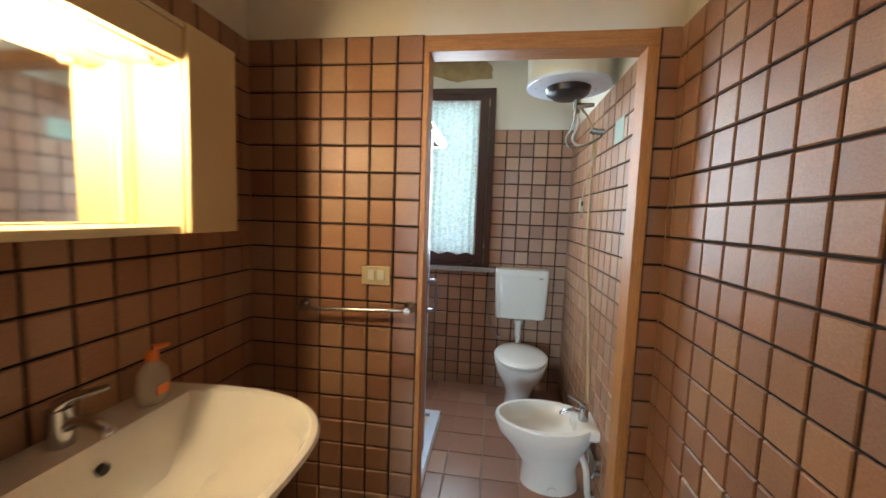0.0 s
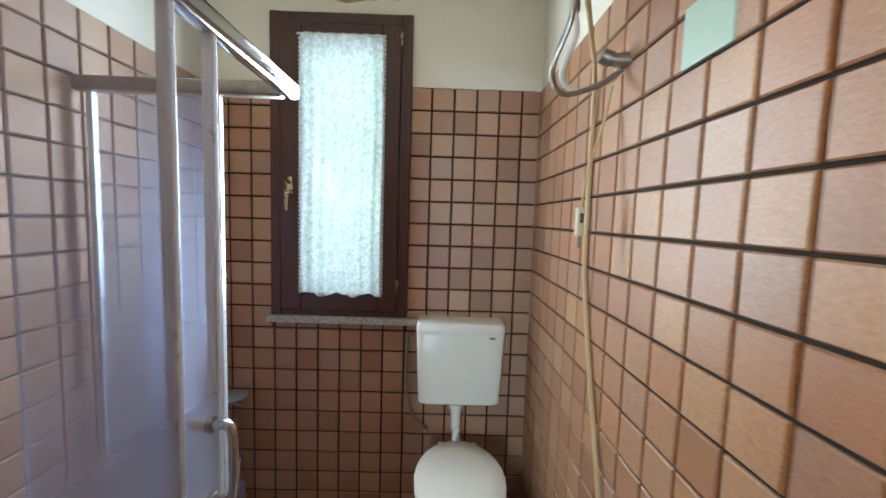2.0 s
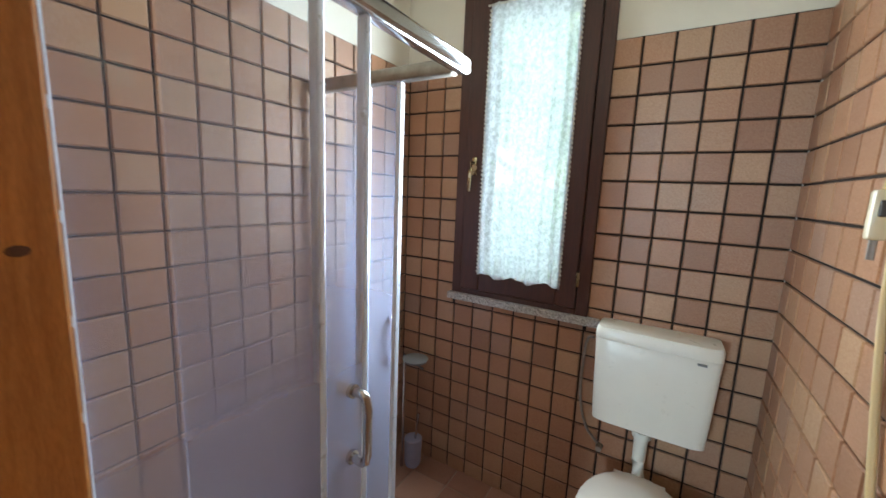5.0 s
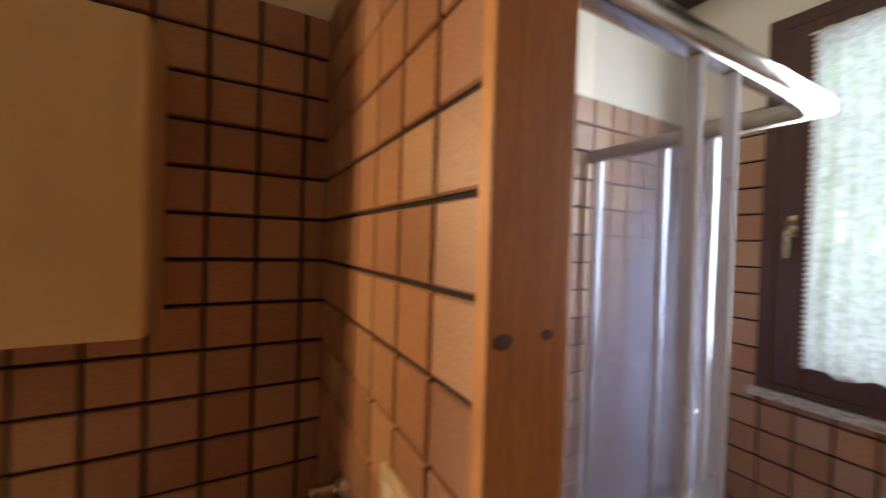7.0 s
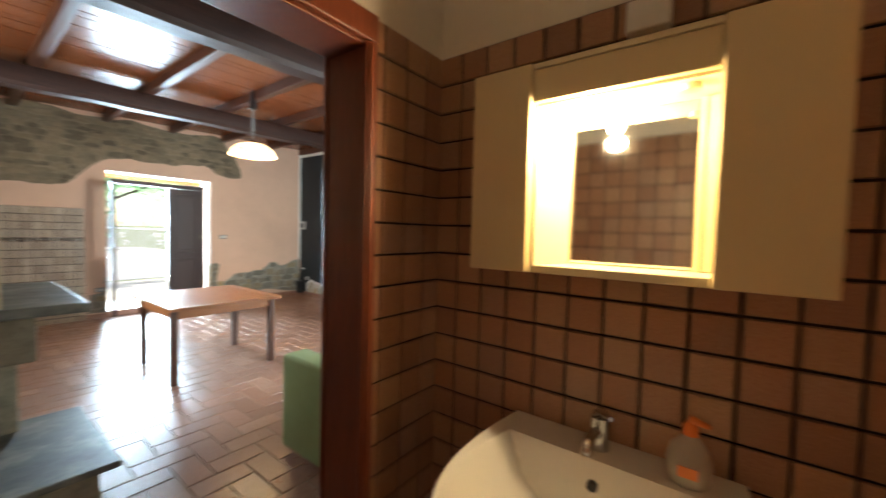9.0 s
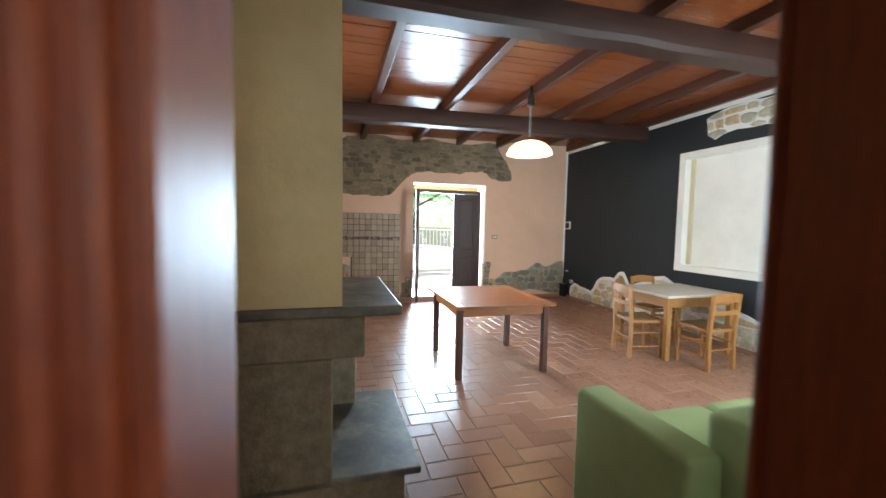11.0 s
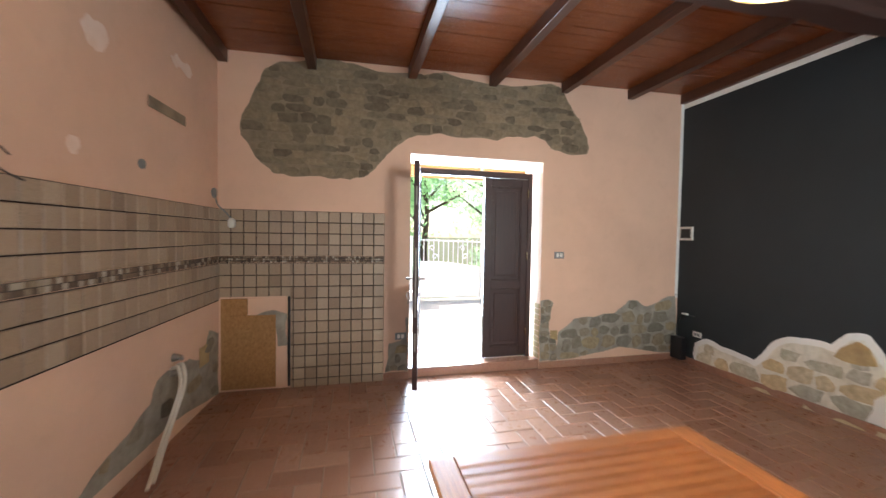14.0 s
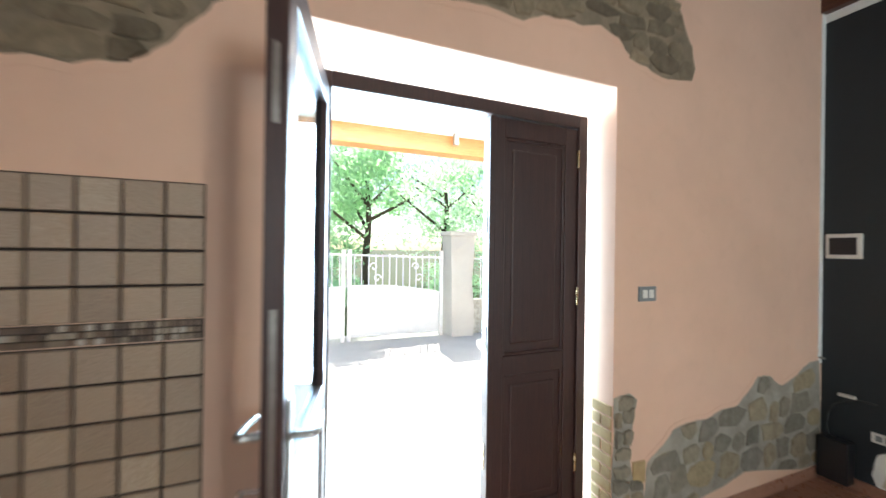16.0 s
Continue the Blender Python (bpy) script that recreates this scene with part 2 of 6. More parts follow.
def stone_material(name, stops, rough=0.9):
    m = Mat(name, rough)
    c = m.ramp(m.random(), *stops)
    a = m.noise(0.06, 6, 0.68, shift=True)
    c = m.mix(m.ramp(a, (0.35, grey(0)), (0.7, grey(0.8))), c, m.mix(1.0, c, (0.50, 0.48, 0.44), "MULTIPLY"))
    m.colour(c)
    m.bump(a, 0.014, 0.8).bump(m.noise(0.012, 4), 0.003, 0.6)
    return m.m


M["stone"] = stone_material("stone", ((0.0, (0.16, 0.145, 0.115)), (0.35, (0.27, 0.245, 0.19)), (0.7, (0.36, 0.285, 0.17)), (1.0, (0.22, 0.205, 0.17))))
M["stone_brown"] = stone_material("stone_brown", ((0.0, (0.15, 0.120, 0.080)), (0.5, (0.245, 0.195, 0.128)), (1.0, (0.32, 0.25, 0.16))))
M["stone_pale"] = stone_material("stone_pale", ((0.0, (0.44, 0.43, 0.35)), (0.4, (0.64, 0.60, 0.46)), (0.7, (0.66, 0.51, 0.28)), (1.0, (0.52, 0.51, 0.44))))


def slate():
    m = Mat("mantel_stone", 0.42)
    a = m.noise(0.22, 6, 0.65)
    c = m.ramp(a, (0.3, (0.035, 0.032, 0.026)), (0.5, (0.095, 0.086, 0.066)), (0.72, (0.24, 0.215, 0.165)))
    m.colour(c).rough(m.noise(0.08, 4), 0.32, 0.6)
    m.bump(m.noise(0.03, 5), 0.003, 0.6)
    return m.m


def granite():
    m = Mat("granite", 0.35)
    a = m.noise(0.006, 3, 0.7)
    m.colour(m.ramp(a, (0.35, (0.12, 0.11, 0.10)), (0.5, (0.40, 0.38, 0.35)), (0.65, (0.62, 0.60, 0.56))))
    return m.m


def glass(name, tint=(1, 1, 1), haze=0.0, haze_colour=(0.8, 0.85, 0.9), frost=0.0, shine=0.75):
    """Thin pane: mostly see-through, a sharp gloss, and an uneven film of lime where haze is given."""
    m = Mat(name)
    out = m.n["Material Output"]
    clear, gloss = m.n.new("ShaderNodeBsdfTransparent"), m.n.new("ShaderNodeBsdfGlossy")
    clear.inputs[0].default_value = (*tint, 1)
    gloss.inputs["Roughness"].default_value = 0.03
    facing, power, fres = m.n.new("ShaderNodeLayerWeight"), m.n.new("ShaderNodeMath"), m.n.new("ShaderNodeMapRange")
    power.operation, power.inputs[1].default_value = "POWER", 5.0
    m.l.new(facing.outputs["Facing"], power.inputs[0])
    m.l.new(power.outputs[0], fres.inputs[0])
    fres.inputs[3].default_value, fres.inputs[4].default_value = 0.03, shine
    mx = m.n.new("ShaderNodeMixShader")
    m.l.new(fres.outputs[0], mx.inputs[0])
    m.l.new(clear.outputs[0], mx.inputs[1])
    m.l.new(gloss.outputs[0], mx.inputs[2])
    last = mx
    if haze:
        film = m.n.new("ShaderNodeBsdfDiffuse")
        film.inputs[0].default_value = (*haze_colour, 1)
        thru = m.n.new("ShaderNodeBsdfTranslucent")
        thru.inputs[0].default_value = (*haze_colour, 1)
        both = m.n.new("ShaderNodeMixShader")
        m.l.new(film.outputs[0], both.inputs[1])
        m.l.new(thru.outputs[0], both.inputs[2])
        mr = m.n.new("ShaderNodeMapRange")
        mr.inputs[3].default_value, mr.inputs[4].default_value = haze * 0.5, haze * 1.4
        m.l.new(m.noise(0.35, 4, 0.6, (1, 1, 0.4)), mr.inputs[0])
        if frost:
            sep, up, both_films = m.n.new("ShaderNodeSeparateXYZ"), m.n.new("ShaderNodeMapRange"), m.n.new("ShaderNodeMath")
            m.l.new(m.tc.outputs["Object"], sep.inputs[0])
            m.l.new(sep.outputs["Z"], up.inputs[0])
            for i, v in enumerate((0.95, 1.75, frost, 0.0), 1):
                up.inputs[i].default_value = v
            both_films.operation, both_films.use_clamp = "ADD", True
            m.l.new(mr.outputs[0], both_films.inputs[0])
            m.l.new(up.outputs[0], both_films.inputs[1])
            mr = both_films
        last = m.n.new("ShaderNodeMixShader")
        m.l.new(mr.outputs[0], last.inputs[0])
        m.l.new(mx.outputs[0], last.inputs[1])
        m.l.new(both.outputs[0], last.inputs[2])
    m.l.new(last.outputs[0], out.inputs[0])
    return m.m


def lace():
    """White net curtain: light comes through the threads, and through small holes between them."""
    m = Mat("lace")
    out = m.n["Material Output"]
    thread, clear, thru = m.n.new("ShaderNodeBsdfDiffuse"), m.n.new("ShaderNodeBsdfTransparent"), m.n.new("ShaderNodeBsdfTranslucent")
    thread.inputs[0].default_value = thru.inputs[0].default_value = (0.86, 0.88, 0.9, 1)
    both, last = m.n.new("ShaderNodeMixShader"), m.n.new("ShaderNodeMixShader")
    both.inputs[0].default_value = 0.6
    m.l.new(thread.outputs[0], both.inputs[1])
    m.l.new(thru.outputs[0], both.inputs[2])
    holes = m.ramp(m.noise(0.018, 4, 0.7), (0.4, grey(0.10)), (0.62, grey(0.42)))
    m.l.new(holes, last.inputs[0])
    m.l.new(both.outputs[0], last.inputs[1])
    m.l.new(clear.outputs[0], last.inputs[2])
    m.l.new(last.outputs[0], out.inputs[0])
    return m.m


def glow(name, colour, strength):
    m = Mat(name)
    m.colour(colour)
    m.b.inputs["Emission Color"].default_value = (*colour, 1)
    m.b.inputs["Emission Strength"].default_value = strength
    return m.m


def opal():
    """Milk-glass lampshade with amber streaks, lit by the bulb inside it."""
    m = Mat("opal_glass", 0.2)
    a = m.noise(0.12, 4, 0.6, distort=1.5)
    c = m.ramp(a, (0.4, (0.95, 0.80, 0.50)), (0.65, (0.80, 0.45, 0.12)))
    m.colour(c)
    m.l.new(c, m.b.inputs["Emission Color"])
    m.b.inputs["Emission Strength"].default_value = 1.6
    return m.m


def leaf_material(name, a, b):
    m = Mat(name, 0.5)
    m.colour(m.ramp(m.random(True), (0, a), (1, b)))
    m.b.inputs["Transmission Weight"].default_value = 0.0
    out = m.n["Material Output"]
    thru = m.n.new("ShaderNodeBsdfTranslucent")
    thru.inputs[0].default_value = (*[min(1, v * 2.2) for v in b], 1)
    mx = m.n.new("ShaderNodeMixShader")
    mx.inputs[0].default_value = 0.6
    m.l.new(m.b.outputs[0], mx.inputs[1])
    m.l.new(thru.outputs[0], mx.inputs[2])
    m.l.new(mx.outputs[0], out.inputs[0])
    return m.m


M["mantel"] = slate()
M["granite"] = granite()
M["pane"] = glass("pane")
M["shower_glass"] = glass("shower_glass", (0.96, 0.975, 0.99), 0.05, (0.56, 0.62, 0.84), 0.36, 0.5)
# grey-blue tint and weak shine hold down the white glare in this pane
M["door_pane"] = glass("door_pane", (0.55, 0.62, 0.66), shine=0.22)
M["bottle_clear"] = glass("bottle_clear", (0.95, 0.9, 0.85), 0.5, (0.9, 0.85, 0.78))
M["lace"] = lace()
M["mirror"] = plain("mirror", (0.86, 0.88, 0.87), 0.02, 1.0, 0.02)
M["bulb"] = glow("bulb", (1.0, 0.82, 0.50), 30)
M["opal"] = opal()
M["leaf"] = leaf_material("leaf", (0.16, 0.26, 0.15), (0.32, 0.46, 0.29))
M["grass"] = leaf_material("grass", (0.05, 0.09, 0.02), (0.13, 0.17, 0.05))
# ---- mesh helpers ----
from mathutils.geometry import tessellate_polygon

# where the plan of the room being built has its origin
BATH, LIVING = Matrix.Identity(4), Matrix.Translation((0.085, 0, 0))
# the kitchen wall stands out of square: it turns about its corner with the front wall
KITCHEN = LIVING @ Matrix.Translation((1.47, -6.315, 0)) @ Matrix.Rotation(radians(-4.0), 4, "Z") @ Matrix.Translation((-1.47, 6.315, 0))
ROOM = {"origin": BATH}


def part(name, bm, material, parent=None, label="", smooth=False):
    """Links a bmesh as one mesh object, under a thing or a part."""
    me = bpy.data.meshes.new(name)
    bmesh.ops.recalc_face_normals(bm, faces=bm.faces[:])
    bm.to_mesh(me)
    bm.free()
    me.materials.append(material)
    if smooth:
        me.shade_smooth()
        me.set_sharp_from_angle(angle=radians(38))
    ob = new(name, me)
    ob.parent = parent
    if parent is None:
        ob.matrix_basis = ROOM["origin"]
    if label:
        tagged(ob, label)
    return ob


def thing(name, label, category, group="", kind=""):
    e = new(name)
    e.matrix_basis = ROOM["origin"]
    return tagged(e, label, category, group, kind)


def box(bm, x0, x1, y0, y1, z0, z1, bevel=0.0, seg=2):
    r = bmesh.ops.create_cube(bm, size=1.0, matrix=Matrix.Translation(((x0 + x1) / 2, (y0 + y1) / 2, (z0 + z1) / 2)) @ Matrix.Diagonal((abs(x1 - x0), abs(y1 - y0), abs(z1 - z0), 1)))
    if bevel:
        edges = {e for v in r["verts"] for e in v.link_edges}
        bmesh.ops.bevel(bm, geom=list(edges), offset=bevel, segments=seg, affect="EDGES", profile=0.5)
    return bm


def cube(x0, x1, y0, y1, z0, z1, bevel=0.0, seg=2):
    return box(bmesh.new(), x0, x1, y0, y1, z0, z1, bevel, seg)


def loft(bm, rings, cap0=True, cap1=True, close=True):
    rows = [[bm.verts.new(p) for p in ring] for ring in rings]
    n = len(rows[0])
    for a, b in zip(rows, rows[1:]):
        for i in range(n if close else n - 1):
            bm.faces.new((a[i], a[(i + 1) % n], b[(i + 1) % n], b[i]))
    if cap0:
        bm.faces.new(rows[0][::-1])
    if cap1:
        bm.faces.new(rows[-1])
    return bm


def ring(cx, cy, z, rx, ry, n=28, power=2.0, flat=None):
    """A superellipse; flat cuts its +y side at that y."""
    out = []
    for i in range(n):
        a = 2 * math.pi * i / n
        c, s = math.cos(a), math.sin(a)
        x = cx + rx * math.copysign(abs(c) ** (2 / power), c)
        y = cy + ry * math.copysign(abs(s) ** (2 / power), s)
        out.append((x, min(y, flat) if flat is not None else y, z))
    return out


def turn_points(rings, centre, degrees):
    m = Matrix.Translation(centre) @ Matrix.Rotation(radians(degrees), 4, "Z") @ Matrix.Translation([-v for v in centre])
    return [[tuple(m @ Vector(p)) for p in r] for r in rings]


def tube(bm, pts, r, n=8, ends=True):
    pts = [Vector(p) for p in pts]
    rings = []
    up = Vector((0.13, 0.31, 0.94))
    for i, p in enumerate(pts):
        d = (pts[min(i + 1, len(pts) - 1)] - pts[max(i - 1, 0)]).normalized()
        a = d.cross(up)
        a = a.normalized() if a.length > 1e-4 else d.orthogonal().normalized()
        b = d.cross(a).normalized()
        rr = r[i] if isinstance(r, (list, tuple)) else r
        rings.append([p + rr * (math.cos(2 * math.pi * k / n) * a + math.sin(2 * math.pi * k / n) * b) for k in range(n)])
    return loft(bm, rings, ends, ends)


def curve_points(pts, steps=6):
    """A smooth line through the points (Catmull-Rom)."""
    p = [Vector(v) for v in pts]
    p = [2 * p[0] - p[1]] + p + [2 * p[-1] - p[-2]]
    out = []
    for i in range(1, len(p) - 2):
        for k in range(steps):
            t = k / steps
            out.append(0.5 * ((2 * p[i]) + (p[i + 1] - p[i - 1]) * t + (2 * p[i - 1] - 5 * p[i] + 4 * p[i + 1] - p[i + 2]) * t * t + (3 * p[i] - p[i - 1] - 3 * p[i + 1] + p[i + 2]) * t ** 3))
    return out + [p[-2]]


def lathe(bm, profile, cx, cy, n=28):
    return loft(bm, [[(cx + r * math.cos(2 * math.pi * i / n), cy + r * math.sin(2 * math.pi * i / n), z) for i in range(n)] for r, z in profile])


def wall_mesh(axis, face, back, u0, u1, z0, z1, holes=()):
    """A wall across the axis, from face to back, along u and up z, with holes (u0, u1, z0, z1) cut right through."""
    us = sorted({u0, u1, *[h[0] for h in holes], *[h[1] for h in holes]})
    zs = sorted({z0, z1, *[h[2] for h in holes], *[h[3] for h in holes]})
    us, zs = [u for u in us if u0 <= u <= u1], [z for z in zs if z0 <= z <= z1]
    solid = lambda i, j: 0 <= i < len(us) - 1 and 0 <= j < len(zs) - 1 and not any(h[0] <= (us[i] + us[i + 1]) / 2 <= h[1] and h[2] <= (zs[j] + zs[j + 1]) / 2 <= h[3] for h in holes)
    bm = bmesh.new()
    at = {}

    def v(u, z, d):
        key = (round(u, 5), round(z, 5), d)
        if key not in at:
            at[key] = bm.verts.new((d, u, z) if axis == "x" else (u, d, z))
        return at[key]

    for i in range(len(us) - 1):
        for j in range(len(zs) - 1):
            if not solid(i, j):
                continue
            a, b, c, d = us[i], us[i + 1], zs[j], zs[j + 1]
            for f in (face, back):
                bm.faces.new((v(a, c, f), v(b, c, f), v(b, d, f), v(a, d, f)))
            for (di, dj), (p, q) in (((-1, 0), ((a, c), (a, d))), ((1, 0), ((b, c), (b, d))), ((0, -1), ((a, c), (b, c))), ((0, 1), ((a, d), (b, d)))):
                if not solid(i + di, j + dj):
                    bm.faces.new((v(*p, face), v(*q, face), v(*q, back), v(*p, back)))
    return bm


def wall(name, axis, face, back, u0, u1, z0, z1, material, label, holes=(), category="wall"):
    return tagged(part(name, wall_mesh(axis, face, back, u0, u1, z0, z1, holes), material), label, category, kind="structure")


TILE_MESHES = {}


def tile_mesh(name, material, thick, edge):
    """A tile 1 x 1 with a rounded rim, thickness along +z."""
    key = (name, material.name)
    if key not in TILE_MESHES:
        bm = bmesh.new()
        h = 0.5
        rings = [[(-s, -s, z), (s, -s, z), (s, s, z), (-s, s, z)] for s, z in ((h, 0), (h, thick * 0.6), (h - edge, thick))]
        loft(bm, rings, cap0=False)
        me = bpy.data.meshes.new(name)
        bmesh.ops.recalc_face_normals(bm, faces=bm.faces[:])
        bm.to_mesh(me)
        bm.free()
        me.materials.append(material)
        TILE_MESHES[key] = me
    return TILE_MESHES[key]


def lay_tile(me, parent, normal, along, centre, w, h, rng):
    n, u = Vector(normal), Vector(along)
    v = n.cross(u)
    m = Matrix((u, v, n)).transposed().to_4x4()
    tilt = Matrix.Rotation(rng.uniform(-0.006, 0.006), 4, "X") @ Matrix.Rotation(rng.uniform(-0.006, 0.006), 4, "Y") @ Matrix.Rotation(rng.uniform(-0.004, 0.004), 4, "Z")
    ob = new(me.name, me)
    ob.parent = parent
    ob.matrix_basis = Matrix.Translation(Vector(centre)) @ m @ tilt @ Matrix.Diagonal((w, h, 1, 1))
    return ob


def cut(a0, a1, b0, b1, holes):
    """The rectangle less the holes that bite into it from one side; None where nothing is left."""
    for h0, h1, g0, g1 in holes:
        if a1 <= h0 or a0 >= h1 or b1 <= g0 or b0 >= g1:
            continue
        over = {"l": h1 - a0, "r": a1 - h0, "b": g1 - b0, "t": b1 - g0}
        k = min(over, key=over.get)
        if k == "l":
            a0 = h1
        elif k == "r":
            a1 = h0
        elif k == "b":
            b0 = g1
        else:
            b1 = g0
        if a1 - a0 < 0.012 or b1 - b0 < 0.012:
            return None
    return a0, a1, b0, b1


def tile_face(parent, material, axis, face, sign, u0, u1, z0, z1, start, pitch, joint, holes=(), seed=1, top=None, name="tile", rows=None):
    """Square tiles on a wall face. sign: the way that the face looks. start: where one column's edge lies."""
    rng = random.Random(seed)
    back = cube(*((face, face + sign * 0.004, u0, u1) if axis == "x" else (u0, u1, face, face + sign * 0.004)), z0, z1) if not holes else wall_mesh(axis, face, face + sign * 0.004, u0, u1, z0, z1, holes)
    part("grout", back, M["grout_dark"], parent, "dark brown grout between tiles")
    me = tile_mesh(name, material, 0.009, 0.03)
    top = z1 if top is None else top
    rows = rows or pitch
    normal = (sign, 0, 0) if axis == "x" else (0, sign, 0)
    along = (0, sign, 0) if axis == "x" else (-sign, 0, 0)
    k0 = math.floor((u0 - start) / pitch) - 1
    for k in range(k0, k0 + int((u1 - u0) / pitch) + 4):
        a0, a1 = max(u0, start + k * pitch + joint / 2), min(u1, start + (k + 1) * pitch - joint / 2)
        if a1 - a0 < 0.012:
            continue
        for j in range(int((top - z0) / rows) + 1):
            b1, b0 = top - j * rows - joint / 2, max(z0, top - (j + 1) * rows + joint / 2)
            if b1 - b0 < 0.012:
                continue
            c = cut(a0, a1, b0, b1, holes)
            if not c:
                continue
            p, q, r, s = c
            mid = (face + sign * 0.003, (p + q) / 2, (r + s) / 2) if axis == "x" else ((p + q) / 2, face + sign * 0.003, (r + s) / 2)
            lay_tile(me, parent, normal, along, mid, q - p, s - r, rng)


def outline(points, rough, seed, levels=3):
    """A closed line through the points, made ragged by halving its sides."""
    rng = random.Random(seed)
    pts = [Vector((*p, 0)).xy for p in points]
    for lev in range(levels):
        out = []
        for a, b in zip(pts, pts[1:] + pts[:1]):
            d = b - a
            out += [a, (a + b) / 2 + Vector((-d.y, d.x)) * rng.uniform(-rough, rough)]
        pts = out
        rough *= 0.8
    return pts


def inside(p, poly):
    hit = False
    for a, b in zip(poly, poly[1:] + poly[:1]):
        if (a.y > p.y) != (b.y > p.y) and p.x < (b.x - a.x) * (p.y - a.y) / (b.y - a.y) + a.x:
            hit = not hit
    return hit


def grown(poly, d):
    """The outline pushed outwards by d."""
    area = sum(a.x * b.y - b.x * a.y for a, b in zip(poly, poly[1:] + poly[:1]))
    s = 1 if area > 0 else -1
    out = []
    n = len(poly)
    for i in range(n):
        t = (poly[(i + 2) % n] - poly[i - 2]).normalized()
        out.append(poly[i] + Vector((t.y, -t.x)) * d * s)
    return out


def slab(poly, place, t0, t1):
    """A slab of that outline; place(u, z, d) gives the world point at depth d."""
    bm = bmesh.new()
    lo, hi = [bm.verts.new(place(p.x, p.y, t0)) for p in poly], [bm.verts.new(place(p.x, p.y, t1)) for p in poly]
    n = len(poly)
    for tri in tessellate_polygon([[(p.x, p.y, 0) for p in poly]]):
        bm.faces.new([hi[i] for i in tri])
    for i in range(n):
        bm.faces.new((lo[i], lo[(i + 1) % n], hi[(i + 1) % n], hi[i]))
    return bm


def stones(parent, poly, place, material, width, height, seed, proud=0.02, fill=0.86):
    """Rubble stones laid in rough courses inside the outline, each one an irregular block with a rounded rim."""
    rng = random.Random(seed)
    us, zs = [p.x for p in poly], [p.y for p in poly]
    z = min(zs)
    while z < max(zs):
        h = height * rng.uniform(0.7, 1.35)
        u = min(us) - width * rng.random()
        while u < max(us):
            w = width * rng.uniform(0.55, 1.6)
            c = Vector((u + w / 2, z + h / 2 + rng.uniform(-0.15, 0.15) * h))
            u += w
            n = 9
            rim = []
            for i in range(n):
                a = 2 * math.pi * (i + rng.uniform(-0.3, 0.3)) / n
                q = rng.uniform(0.74, 1.10) / max(abs(math.cos(a)), abs(math.sin(a))) ** 0.8
                rim.append(c + Vector((math.cos(a) * w / 2 * fill * q, math.sin(a) * h / 2 * fill * q)))
            if not inside(c, poly):
                continue
            kept = []
            for p in rim:
                k = 1.0
                while k > 0.3 and not inside(c + (p - c) * k, poly):
                    k -= 0.1
                kept.append(c + (p - c) * k * (1.0 if k > 0.95 else 0.92))
            rim = kept
            top = proud * rng.uniform(0.4, 1.2)
            bm = bmesh.new()
            loft(bm, [[place(p.x, p.y, 0.0) for p in rim], [place(p.x, p.y, top * 0.6) for p in rim], [place(*(c + (p - c) * 0.78), top * rng.uniform(0.8, 1.15)) for p in rim]], cap0=False)
            part("stone", bm, material, parent)
        z += h
# ---- the setting: two bath rooms and a living room with a kitchen corner ----
XW, XE, XI = 0.205, 1.827, 1.785
YS, YP, YN, YB = 0.433, 1.82, 1.89, 3.42
XK, XD, YF, YL = 1.47, -3.56, -6.315, 0.283
TOP, CEIL, STEP = 2.097, 2.72, 0.04

west = wall("wall_bath_west", "x", XW, XW - 0.12, YS, YB, 0, CEIL, M["white_plaster"], "bath wall with orange tiles under cream plaster")
east = wall("wall_bath_east", "x", XE, XE + 0.30, YS - 0.15, YP, 0, CEIL, M["white_plaster"], "washroom wall with orange tiles under cream plaster")
east_in = wall("wall_bath_east_inner", "x", XI, XI + 0.342, YP + 0.06, YB, 0, CEIL + 0.2, M["white_plaster"], "inner bath wall with orange tiles under cream plaster")
FRAME = (0.932, 1.745, 0, 2.085)
part_wall = wall("wall_partition", "y", YP, YN, XW, XI, 0, CEIL + 0.2, M["white_plaster"], "tiled partition with a wide doorway", [FRAME])
stub = wall("wall_partition_end", "y", YP, YP + 0.06, XI, XE, 0, CEIL, M["white_plaster"], "narrow tiled end of the partition")
WIN = (0.56, 1.16, 1.015, 2.40)
north = wall("wall_bath_north", "y", YB, YB + 0.36, XW - 0.12, XI + 0.342, 0, CEIL + 0.2, M["white_plaster"], "outer bath wall with orange tiles and a tall window", [WIN])
SDOOR = (0.575, 1.352, 0, 2.035)
south = wall("wall_bath_south", "y", YS, YL, XD, XE + 0.6, 0, 3.2, M["white_plaster"], "inner wall with a doorway between washroom and living room", [SDOOR, (-2.65, -1.55, 0.95, 2.15)])
tagged(part("ceiling_washroom", cube(XW - 0.1, XE + 0.1, YS, YP, CEIL, CEIL + 0.1), M["ceiling_paint"]), "plain off-white washroom ceiling", "ceiling", kind="structure")
tagged(part("ceiling_bath", cube(XW - 0.1, XI + 0.3, YN, YB, CEIL + 0.2, CEIL + 0.3), M["white_plaster"]), "plain cream bath ceiling", "ceiling", kind="structure")
tagged(part("roof_slab", cube(XD - 0.5, XE + 0.6, YL - 0.2, YB + 0.5, 3.22, 3.4), M["concrete"]), "plain roof slab over the bath rooms", "roof", kind="structure")

